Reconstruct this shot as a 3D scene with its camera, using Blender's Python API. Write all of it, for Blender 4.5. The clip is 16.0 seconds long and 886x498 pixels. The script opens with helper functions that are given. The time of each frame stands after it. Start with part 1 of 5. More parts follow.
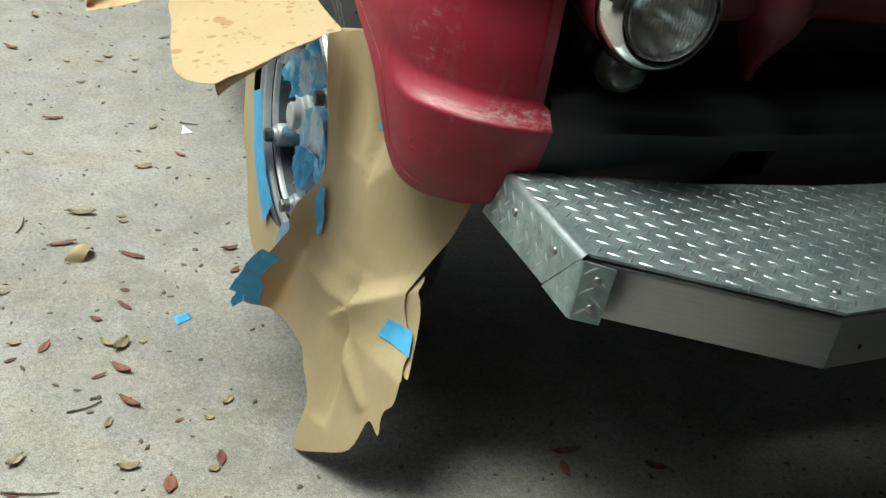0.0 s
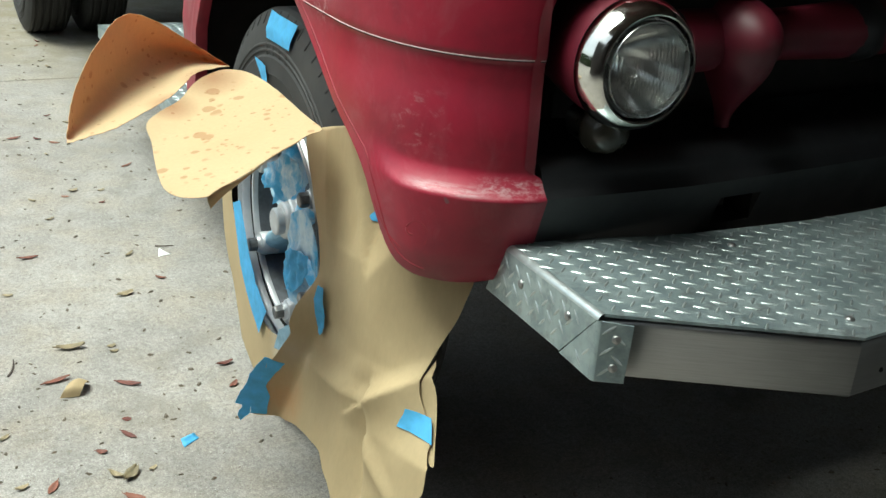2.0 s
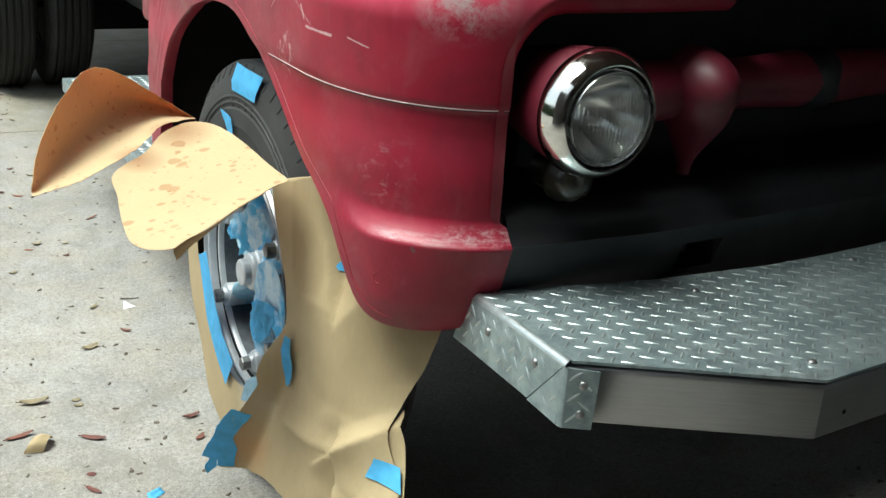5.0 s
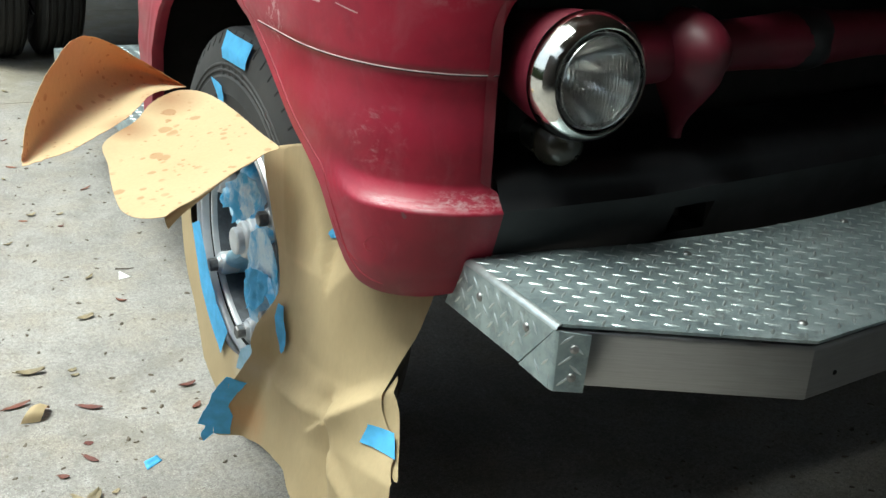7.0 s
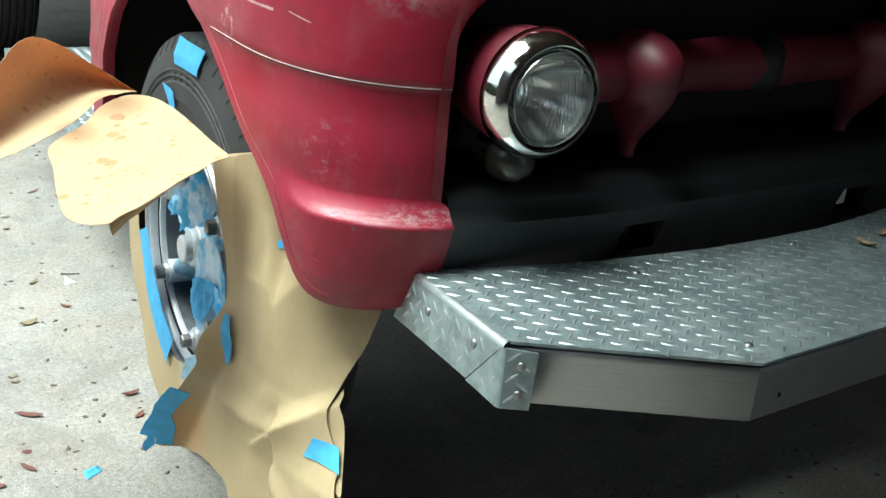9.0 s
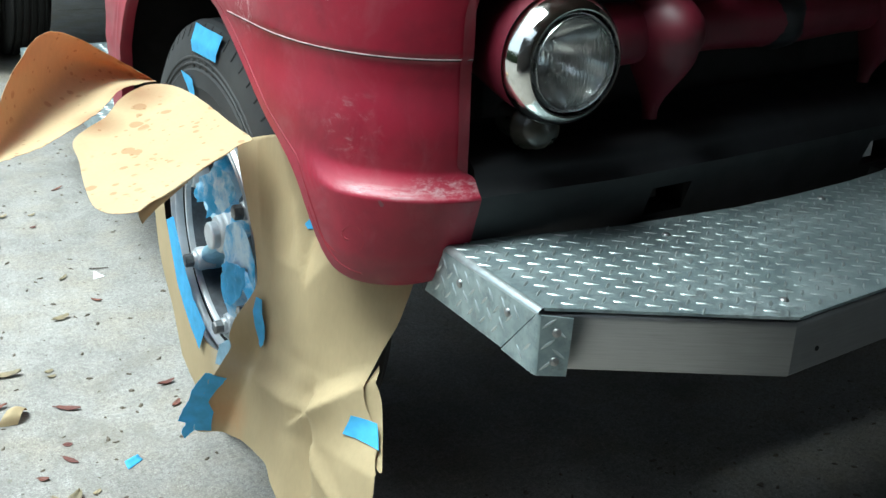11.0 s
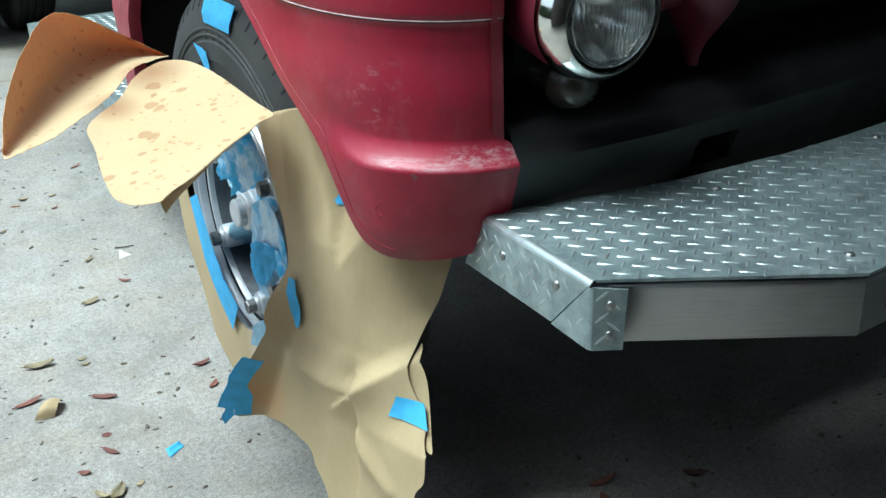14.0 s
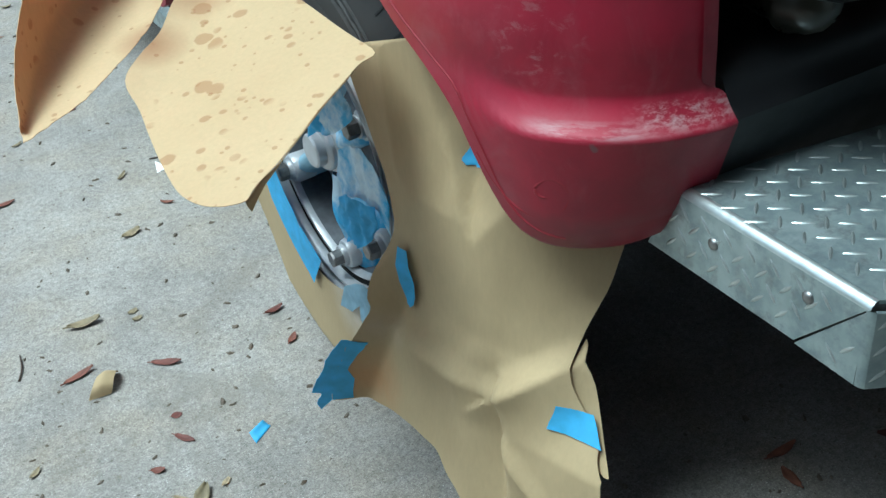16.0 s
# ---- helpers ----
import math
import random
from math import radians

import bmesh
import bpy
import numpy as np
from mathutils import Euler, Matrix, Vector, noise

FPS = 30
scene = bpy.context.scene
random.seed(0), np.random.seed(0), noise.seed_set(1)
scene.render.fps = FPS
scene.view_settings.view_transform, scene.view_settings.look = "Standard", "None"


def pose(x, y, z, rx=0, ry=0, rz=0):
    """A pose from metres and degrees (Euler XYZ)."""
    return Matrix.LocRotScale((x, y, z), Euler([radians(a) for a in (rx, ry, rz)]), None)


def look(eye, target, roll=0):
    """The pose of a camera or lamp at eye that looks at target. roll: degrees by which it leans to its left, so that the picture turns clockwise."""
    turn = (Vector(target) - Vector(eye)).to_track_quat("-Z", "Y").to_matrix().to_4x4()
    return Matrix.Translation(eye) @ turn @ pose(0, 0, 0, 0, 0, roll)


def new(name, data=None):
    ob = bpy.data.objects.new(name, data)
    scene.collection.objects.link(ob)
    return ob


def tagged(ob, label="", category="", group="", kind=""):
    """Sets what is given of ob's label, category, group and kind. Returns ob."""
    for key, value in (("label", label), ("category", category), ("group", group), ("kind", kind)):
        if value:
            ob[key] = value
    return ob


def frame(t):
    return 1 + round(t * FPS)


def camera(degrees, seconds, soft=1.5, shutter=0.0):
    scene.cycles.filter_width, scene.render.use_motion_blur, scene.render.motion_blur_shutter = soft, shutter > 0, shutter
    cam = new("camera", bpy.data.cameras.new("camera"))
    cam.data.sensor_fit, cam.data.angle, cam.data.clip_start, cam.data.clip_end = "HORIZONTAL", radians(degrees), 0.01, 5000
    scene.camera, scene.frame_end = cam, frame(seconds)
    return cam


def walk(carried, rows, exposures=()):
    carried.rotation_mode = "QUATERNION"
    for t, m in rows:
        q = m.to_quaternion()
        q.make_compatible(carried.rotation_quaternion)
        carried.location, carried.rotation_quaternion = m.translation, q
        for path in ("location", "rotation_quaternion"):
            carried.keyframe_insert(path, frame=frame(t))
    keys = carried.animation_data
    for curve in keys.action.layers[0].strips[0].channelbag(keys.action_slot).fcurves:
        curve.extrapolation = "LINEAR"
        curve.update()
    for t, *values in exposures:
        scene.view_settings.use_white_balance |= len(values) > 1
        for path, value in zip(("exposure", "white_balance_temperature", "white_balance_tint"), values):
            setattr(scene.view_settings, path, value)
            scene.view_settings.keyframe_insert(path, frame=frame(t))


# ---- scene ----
cam = camera(43.0, 16.0)
PATH = [
    (0, (0.02, -0.007, 1.47), (0.816, 1.573, 0.538), 11.3),
    (0.5, (-0.005, -0.009, 1.437), (0.834, 1.573, 0.547), 7.0),
    (1, (-0.017, -0.021, 1.449), (0.855, 1.546, 0.564), 5.2),
    (1.5, (-0.035, 0.01, 1.439), (0.83, 1.588, 0.565), 5.1),
    (2, (-0.051, 0.012, 1.447), (0.82, 1.636, 0.67), 4.3),
    (2.5, (-0.059, 0.009, 1.451), (0.809, 1.675, 0.764), 5.5),
    (3, (-0.064, 0.004, 1.451), (0.807, 1.678, 0.788), 5.1),
    (3.5, (-0.069, 0.0, 1.451), (0.824, 1.663, 0.788), 4.1),
    (4, (-0.065, 0.002, 1.449), (0.852, 1.649, 0.78), 4.1),
    (4.5, (-0.058, 0.003, 1.451), (0.876, 1.637, 0.774), 4.2),
    (6.8, (-0.052, -0.003, 1.448), (0.866, 1.61, 0.701), 4.1),
    (7, (-0.046, -0.005, 1.447), (0.883, 1.602, 0.703), 3.7),
    (7.5, (-0.044, 0.0, 1.44), (0.932, 1.584, 0.706), 5.0),
    (8, (-0.035, 0.004, 1.442), (0.979, 1.568, 0.717), 5.4),
    (8.5, (-0.034, 0.005, 1.446), (0.987, 1.565, 0.722), 5.8),
    (9, (-0.031, 0.003, 1.447), (0.97, 1.578, 0.728), 5.9),
    (11.5, (-0.047, 0.008, 1.43), (0.916, 1.589, 0.671), 2.3),
    (12, (-0.048, 0.014, 1.44), (0.915, 1.6, 0.691), 5.0),
    (12.5, (-0.056, 0.017, 1.442), (0.894, 1.618, 0.713), 5.2),
    (13, (-0.069, 0.02, 1.443), (0.862, 1.633, 0.715), 4.4),
    (13.5, (-0.06, 0.025, 1.459), (0.868, 1.618, 0.683), -1.1),
    (14, (-0.011, 0.113, 1.441), (0.897, 1.68, 0.591), -1.5),
    (14.5, (0.01, 0.323, 1.443), (0.928, 1.842, 0.52), 1.8),
    (15, (0.076, 0.451, 1.421), (1.028, 1.919, 0.452), -0.3),
    (15.5, (0.167, 0.652, 1.426), (1.034, 2.054, 0.294), -5.3),
    (16, (0.089, 0.671, 1.444), (0.877, 2.111, 0.301), -5.7),
]
EXPOSURES = [(0, -0.36, 6400, -6), (2, -0.14, 6330, -5), (3.5, -0.06, 6230, -3), (7, -0.06, 6200, -3), (9, 0.26, 6000, -6), (11.5, 0.06, 5620, -6), (13, 0.02, 5600, -5), (14.5, -0.13, 5420, -7), (16, -0.44, 5380, -7)]
walk(cam, [(t, look(eye, target, roll)) for t, eye, target, roll in PATH], EXPOSURES)

# ---- world and light ----
world = bpy.data.worlds.new("world")
scene.world = world
world.use_nodes = True
SUN_ELEVATION, SUN_HEADING = 67.0, -75.0     # degrees; heading from +y towards +x
wt = world.node_tree
sky = wt.nodes.new("ShaderNodeTexSky")
sky.sky_type, sky.sun_disc = "NISHITA", False
sky.sun_elevation, sky.sun_rotation = radians(SUN_ELEVATION), radians(SUN_HEADING)
sky.dust_density = 4.0
hazy = wt.nodes.new("ShaderNodeHueSaturation")
hazy.inputs["Saturation"].default_value = 0.5
wt.links.new(sky.outputs[0], hazy.inputs["Color"])
wt.links.new(hazy.outputs[0], wt.nodes["Background"].inputs[0])
wt.nodes["Background"].inputs[1].default_value = 0.28
sun = new("sun", bpy.data.lights.new("sun", "SUN"))
sun.data.energy, sun.data.angle, sun.data.color = 5.5, radians(28), (1.0, 0.985, 0.955)
sun_way = Vector((math.sin(radians(SUN_HEADING)) * math.cos(radians(SUN_ELEVATION)), math.cos(radians(SUN_HEADING)) * math.cos(radians(SUN_ELEVATION)), math.sin(radians(SUN_ELEVATION))))
sun.matrix_world = look(sun_way * 20, (0, 0, 0))


# ---- materials ----
class Mat:
    """A node material with a few short ways to wire it."""

    def __init__(self, name, base=(0.5, 0.5, 0.5), rough=0.5, metal=0.0, **more):
        self.m = bpy.data.materials.new(name)
        self.m.use_nodes = True
        self.t = self.m.node_tree
        self.b = self.t.nodes["Principled BSDF"]
        self.b.inputs["Base Color"].default_value = (*base, 1)
        self.b.inputs["Roughness"].default_value = rough
        self.b.inputs["Metallic"].default_value = metal
        for key, value in more.items():
            self.b.inputs[key.replace("_", " ")].default_value = value
        self.co = self.t.nodes.new("ShaderNodeTexCoord").outputs["Object"]

    def link(self, a, b):
        self.t.links.new(a, b)

    def thin(self, colour, share):
        """Lets a share of the light through, as thin paper does."""
        through_it = self.t.nodes.new("ShaderNodeBsdfTranslucent")
        self.link(colour, through_it.inputs["Color"])
        both = self.t.nodes.new("ShaderNodeMixShader")
        both.inputs[0].default_value = share
        self.link(self.b.outputs[0], both.inputs[1])
        self.link(through_it.outputs[0], both.inputs[2])
        self.link(both.outputs[0], self.t.nodes["Material Output"].inputs[0])

    def mapped(self, scale=(1, 1, 1), loc=(0, 0, 0), rot=(0, 0, 0)):
        n = self.t.nodes.new("ShaderNodeMapping")
        n.inputs["Scale"].default_value, n.inputs["Location"].default_value, n.inputs["Rotation"].default_value = scale, loc, rot
        self.link(self.co, n.inputs["Vector"])
        return n.outputs[0]

    def noise(self, scale, detail=4.0, rough=0.55, at=None, distort=0.0):
        n = self.t.nodes.new("ShaderNodeTexNoise")
        n.inputs["Scale"].default_value, n.inputs["Detail"].default_value = scale, detail
        n.inputs["Roughness"].default_value, n.inputs["Distortion"].default_value = rough, distort
        self.link(at or self.co, n.inputs["Vector"])
        return n.outputs["Fac"]

    def cells(self, scale, at=None, feature="F1"):
        n = self.t.nodes.new("ShaderNodeTexVoronoi")
        n.feature = feature
        n.inputs["Scale"].default_value = scale
        self.link(at or self.co, n.inputs["Vector"])
        return n.outputs["Distance"]

    def ramp(self, fac, *stops):
        n = self.t.nodes.new("ShaderNodeValToRGB")
        e = n.color_ramp.elements
        while len(e) < len(stops):
            e.new(0.5)
        for el, (p, c) in zip(e, stops):
            el.position = p
            el.color = (*c, 1) if isinstance(c, tuple) else (c, c, c, 1)
        self.link(fac, n.inputs[0])
        return n.outputs[0]

    def mix(self, fac, a, b, how="MIX"):
        n = self.t.nodes.new("ShaderNodeMix")
        n.data_type, n.blend_type = "RGBA", how
        for v, i in ((fac, 0), (a, 6), (b, 7)):
            if isinstance(v, tuple):
                n.inputs[i].default_value = (*v, 1)
            elif isinstance(v, (int, float)):
                n.inputs[i].default_value = v
            else:
                self.link(v, n.inputs[i])
        return n.outputs[2]

    def math(self, how, a, b=0.0):
        n = self.t.nodes.new("ShaderNodeMath")
        n.operation = how
        for v, i in ((a, 0), (b, 1)):
            if isinstance(v, (int, float)):
                n.inputs[i].default_value = v
            else:
                self.link(v, n.inputs[i])
        return n.outputs[0]

    def spot(self, centre, radius, soft=0.5):
        """1 inside a blob round centre, fading to 0 at the radius."""
        n = self.t.nodes.new("ShaderNodeVectorMath")
        n.operation = "DISTANCE"
        n.inputs[1].default_value = centre
        self.link(self.co, n.inputs[0])
        return self.ramp(self.math("DIVIDE", n.outputs["Value"], radius), (soft, 1.0), (1.0, 0.0))

    def random(self):
        return self.t.nodes.new("ShaderNodeObjectInfo").outputs["Random"]

    def color(self, c):
        self.link(c, self.b.inputs["Base Color"])
        return self

    def rough(self, c):
        self.link(c, self.b.inputs["Roughness"])
        return self

    def bump(self, height, strength=0.3, distance=0.002):
        n = self.t.nodes.new("ShaderNodeBump")
        n.inputs["Strength"].default_value, n.inputs["Distance"].default_value = strength, distance
        self.link(height, n.inputs["Height"])
        self.link(n.outputs[0], self.b.inputs["Normal"])
        return self


def concrete():
    k = Mat("concrete", rough=0.88)
    big = k.ramp(k.noise(0.9, 6, 0.62), (0.3, (0.212, 0.200, 0.184)), (0.7, (0.330, 0.313, 0.288)))
    mid = k.ramp(k.noise(7, 7, 0.7, None, 0.4), (0.34, 0.80), (0.62, 1.04))
    sand = k.ramp(k.noise(260, 3, 0.8), (0.30, 0.50), (0.50, 0.98), (0.70, 1.42))
    stone = k.ramp(k.noise(85, 5, 0.75, k.mapped(loc=(3, 5, 1))), (0.34, 0.68), (0.50, 1.0), (0.66, 1.22))
    c = k.mix(1.0, k.mix(1.0, k.mix(1.0, big, mid, "MULTIPLY"), sand, "MULTIPLY"), stone, "MULTIPLY")
    # dark and pale grains of the aggregate
    for scale, at, size, tint, some in ((60, (0, 0, 0), 0.16, (0.10, 0.098, 0.09), 0.50), (130, (2, 2, 2), 0.22, (0.13, 0.125, 0.115), 0.46), (90, (5, 9, 1), 0.15, (0.55, 0.55, 0.53), 0.46), (190, (7, 1, 3), 0.24, (0.48, 0.475, 0.455), 0.44)):
        grain = k.ramp(k.cells(scale, k.mapped(loc=at)), (size * 0.5, 0.7), (size, 0.0))
        where = k.ramp(k.noise(scale * 0.16, 4, 0.6, k.mapped(loc=(at[1], at[0], 4))), (some, 0.0), (some + 0.14, 1.0))
        c = k.mix(k.math("MULTIPLY", grain, where), c, tint)
    pale = k.ramp(k.noise(30, 6, 0.75), (0.60, 0.0), (0.72, 0.45))
    c = k.mix(pale, c, (0.44, 0.445, 0.425))
    warm = k.ramp(k.noise(5.5, 5, 0.65, k.mapped(loc=(8, 3, 0))), (0.44, 0.0), (0.70, 0.75))
    c = k.mix(warm, c, k.mix(1.0, c, (1.0, 0.93, 0.81), "MULTIPLY"))
    # water stains with a ragged rim, old oil, a browner patch under the load bed
    stain = k.ramp(k.noise(3.6, 8, 0.72, k.mapped(loc=(2, 7, 4)), 0.5), (0.55, 0.0), (0.64, 0.40))
    c = k.mix(stain, c, (0.140, 0.126, 0.106))
    drip = k.ramp(k.math("ADD", k.cells(13, k.mapped(loc=(1, 4, 0))), k.math("MULTIPLY", k.noise(60, 3), 0.22)), (0.20, 0.5), (0.30, 0.0))
    c = k.mix(k.math("MULTIPLY", drip, k.ramp(k.noise(5, 2), (0.5, 0.0), (0.6, 1.0))), c, (0.155, 0.148, 0.132))
    oil = k.ramp(k.noise(2.2, 4, 0.5, k.mapped(loc=(3, 1, 0))), (0.62, 0.0), (0.75, 0.45))
    c = k.mix(oil, c, (0.19, 0.18, 0.165))
    crumbly = k.ramp(k.noise(55, 5, 0.7, k.mapped(scale=(1, 0.6, 1), loc=(4, 4, 0))), (0.60, 0.0), (0.66, 0.8))
    litter = k.math("MULTIPLY", crumbly, k.ramp(k.noise(1.6, 3, 0.6, k.mapped(loc=(0, 6, 2))), (0.46, 0.0), (0.58, 1.0)))
    c = k.mix(k.math("MULTIPLY", litter, 0.6), c, (0.12, 0.10, 0.07))
    brown_patch = k.math("MULTIPLY", k.spot((1.3, 6.9, 0.0), 1.9, 0.45), k.ramp(k.noise(6, 7, 0.72), (0.36, 0.25), (0.6, 0.85)))
    c = k.mix(brown_patch, c, (0.165, 0.140, 0.085))
    k.color(c)
    k.bump(k.mix(0.5, k.noise(300, 3, 0.7), k.noise(30, 4)), 0.28, 0.0018)
    return k.m


def red_paint():
    k = Mat("worn_red_enamel", rough=0.4, Specular_IOR_Level=0.42, Coat_Weight=0.15, Coat_Roughness=0.25)
    tone = k.ramp(k.noise(5, 5, 0.6), (0.3, (0.20, 0.004, 0.019)), (0.7, (0.285, 0.006, 0.027)))
    dust = k.ramp(k.noise(3.2, 6, 0.7, k.mapped(loc=(5, 2, 1))), (0.48, 0.0), (0.80, 0.13))
    c = k.mix(dust, tone, (0.26, 0.13, 0.135))
    cloud = k.ramp(k.noise(6.5, 6, 0.65, k.mapped(loc=(3, 6, 8)), 0.3), (0.46, 0.0), (0.68, 0.55))
    c = k.mix(cloud, c, (0.115, 0.006, 0.016))
    # sky sheen put into the colour: paler red where panels face up
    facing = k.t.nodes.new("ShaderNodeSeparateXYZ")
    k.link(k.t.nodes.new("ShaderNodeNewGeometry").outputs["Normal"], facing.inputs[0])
    sky_sheen = k.math("MULTIPLY", k.ramp(facing.outputs[2], (-0.12, 0.0), (0.22, 0.95)), k.ramp(k.noise(8, 6, 0.7, k.mapped(loc=(9, 1, 4))), (0.30, 0.55), (0.62, 1.0)))
    haze = k.ramp(k.noise(14, 6, 0.7, k.mapped(scale=(1, 1, 0.6), loc=(1, 8, 3)), 0.8), (0.52, 0.0), (0.76, 0.15))
    c = k.mix(haze, c, (0.30, 0.19, 0.195))
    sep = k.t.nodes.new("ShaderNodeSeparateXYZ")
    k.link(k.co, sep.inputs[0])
    sky_sheen = k.math("MULTIPLY", sky_sheen, k.ramp(k.math("SUBTRACT", sep.outputs[2], 0.4), (0.49, 0.15), (0.64, 1.0)))
    c = k.mix(sky_sheen, c, (0.66, 0.075, 0.135))
    # rubbed paint along the ledge, bare primer on the shoulder, smudges above the ledge
    off = k.math("ABSOLUTE", k.math("SUBTRACT", sep.outputs[2], 0.830))
    band = k.ramp(k.math("DIVIDE", off, 0.05), (0.12, 1.0), (0.38, 0.0))
    crumble = k.ramp(k.noise(70, 7, 0.75, k.mapped(scale=(0.8, 0.8, 1.6))), (0.46, 0.0), (0.63, 0.46))
    ledge = k.math("MULTIPLY", k.math("MULTIPLY", band, k.spot((0.875, 1.49, 0.838), 0.085, 0.5)), crumble)
    thin = k.ramp(k.math("DIVIDE", k.math("ABSOLUTE", k.math("SUBTRACT", sep.outputs[2], 0.819)), 0.05), (0.08, 1.0), (0.22, 0.0))
    ledge2 = k.math("MULTIPLY", k.math("MULTIPLY", thin, k.spot((0.775, 1.55, 0.83), 0.09, 0.4)), k.ramp(k.noise(24, 6, 0.7, k.mapped(scale=(0.5, 0.5, 3.0), loc=(2, 0, 0))), (0.44, 0.0), (0.62, 0.6)))
    blotch = k.math("MULTIPLY", k.spot((0.83, 1.53, 1.235), 0.10, 0.2), k.ramp(k.noise(16, 8, 0.78, None, 0.1), (0.42, 0.0), (0.56, 0.92)))
    smudge = k.math("MULTIPLY", k.spot((0.745, 1.61, 0.92), 0.075, 0.3), k.ramp(k.noise(34, 6, 0.75, k.mapped(scale=(1, 1, 1.8)), 0.4), (0.53, 0.0), (0.66, 0.34)))
    speckle = k.math("MULTIPLY", k.spot((0.682, 1.913, 1.06), 0.05, 0.2), k.ramp(k.noise(80, 6, 0.75, None, 0.3), (0.52, 0.0), (0.60, 0.75)))
    for m, tint in ((ledge, (0.50, 0.44, 0.44)), (ledge2, (0.42, 0.30, 0.31)), (blotch, (0.40, 0.38, 0.37)), (smudge, (0.32, 0.24, 0.24)), (speckle, (0.58, 0.46, 0.46))):
        c = k.mix(m, c, tint)
    # single scratches: ends and half width
    for a, b, w in (((0.683, 1.82, 1.123), (0.692, 1.735, 1.123), 0.0026), ((0.703, 1.692, 1.127), (0.721, 1.646, 1.118), 0.0012), ((0.683, 1.845, 1.155), (0.684, 1.83, 1.135), 0.003),
                    ((0.682, 1.88, 1.165), (0.683, 1.80, 1.127), 0.0008), ((0.682, 1.99, 1.13), (0.682, 1.95, 1.165), 0.0008), ((0.766, 1.541, 0.807), (0.768, 1.537, 0.802), 0.004)):
        a, b = Vector(a), Vector(b)
        ab = b - a
        sub = k.t.nodes.new("ShaderNodeVectorMath")
        sub.operation = "SUBTRACT"
        k.link(k.co, sub.inputs[0])
        sub.inputs[1].default_value = a
        dot = k.t.nodes.new("ShaderNodeVectorMath")
        dot.operation = "DOT_PRODUCT"
        k.link(sub.outputs[0], dot.inputs[0])
        dot.inputs[1].default_value = ab / ab.length_squared
        t = k.math("MINIMUM", k.math("MAXIMUM", dot.outputs["Value"], 0.0), 1.0)
        foot = k.t.nodes.new("ShaderNodeVectorMath")
        foot.operation = "SCALE"
        foot.inputs[0].default_value = ab
        k.link(t, foot.inputs["Scale"])
        gone = k.t.nodes.new("ShaderNodeVectorMath")
        gone.operation = "DISTANCE"
        k.link(sub.outputs[0], gone.inputs[0])
        k.link(foot.outputs[0], gone.inputs[1])
        d = k.math("ADD", gone.outputs["Value"], k.math("MULTIPLY", k.math("SUBTRACT", k.noise(130, 3), 0.5), w * 1.4))
        c = k.mix(k.ramp(k.math("DIVIDE", d, w * 2), (0.30, 0.6), (0.6, 0.0)), c, (0.58, 0.47, 0.46) if w < 0.004 else (0.10, 0.09, 0.09))
    chips = k.ramp(k.cells(21), (0.03, 0.8), (0.05, 0.0))
    chips = k.math("MULTIPLY", chips, k.ramp(k.noise(7, 2), (0.56, 0.0), (0.6, 1.0)))
    c = k.mix(chips, c, (0.16, 0.10, 0.10))
    k.color(c)
    k.rough(k.ramp(k.noise(9, 5, 0.65), (0.3, 0.36), (0.7, 0.54)))
    k.bump(k.mix(0.25, k.noise(90, 3), k.noise(6, 2)), 0.08, 0.002)
    return k.m


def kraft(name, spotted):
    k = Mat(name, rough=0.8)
    # paler base on the spotted flaps stands for the stronger light on them
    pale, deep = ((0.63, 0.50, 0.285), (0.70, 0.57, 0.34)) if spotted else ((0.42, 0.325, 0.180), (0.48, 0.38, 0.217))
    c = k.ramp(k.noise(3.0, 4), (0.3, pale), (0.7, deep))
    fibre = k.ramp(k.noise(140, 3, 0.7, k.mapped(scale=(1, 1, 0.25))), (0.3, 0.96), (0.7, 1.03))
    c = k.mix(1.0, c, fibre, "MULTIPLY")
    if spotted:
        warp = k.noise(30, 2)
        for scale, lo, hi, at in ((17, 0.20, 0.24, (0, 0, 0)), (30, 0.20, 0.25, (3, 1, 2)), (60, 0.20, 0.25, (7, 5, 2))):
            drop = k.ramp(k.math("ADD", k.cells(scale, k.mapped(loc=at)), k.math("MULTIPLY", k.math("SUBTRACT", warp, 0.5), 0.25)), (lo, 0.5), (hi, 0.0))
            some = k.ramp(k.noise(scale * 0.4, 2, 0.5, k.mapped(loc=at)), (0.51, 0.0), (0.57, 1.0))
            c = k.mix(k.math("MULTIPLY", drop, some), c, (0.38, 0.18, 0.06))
        for at, r in (((0.47, 2.16, 0.81), 0.06), ((0.58, 2.25, 0.835), 0.085)):     # brown shade put into the colour where the two flaps meet
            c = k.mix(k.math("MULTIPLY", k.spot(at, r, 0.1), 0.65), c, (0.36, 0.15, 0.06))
    else:
        for at, r, tint, most in (((0.70, 2.13, 0.235), 0.13, (0.74, 0.70, 0.62), 0.75), ((0.655, 1.985, 0.205), 0.085, (0.55, 0.25, 0.09), 0.6), ((0.655, 1.955, 0.33), 0.06, (0.46, 0.40, 0.34), 0.5)):
            c = k.mix(k.math("MULTIPLY", k.math("MULTIPLY", k.spot(at, r, 0.1), k.ramp(k.noise(14, 5, 0.7), (0.3, 0.35), (0.62, 1.0))), most), c, tint)
    k.color(c)
    k.bump(k.noise(9, 2, 0.4), 0.3, 0.006)
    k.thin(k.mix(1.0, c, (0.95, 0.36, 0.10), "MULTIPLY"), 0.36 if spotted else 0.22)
    return k.m


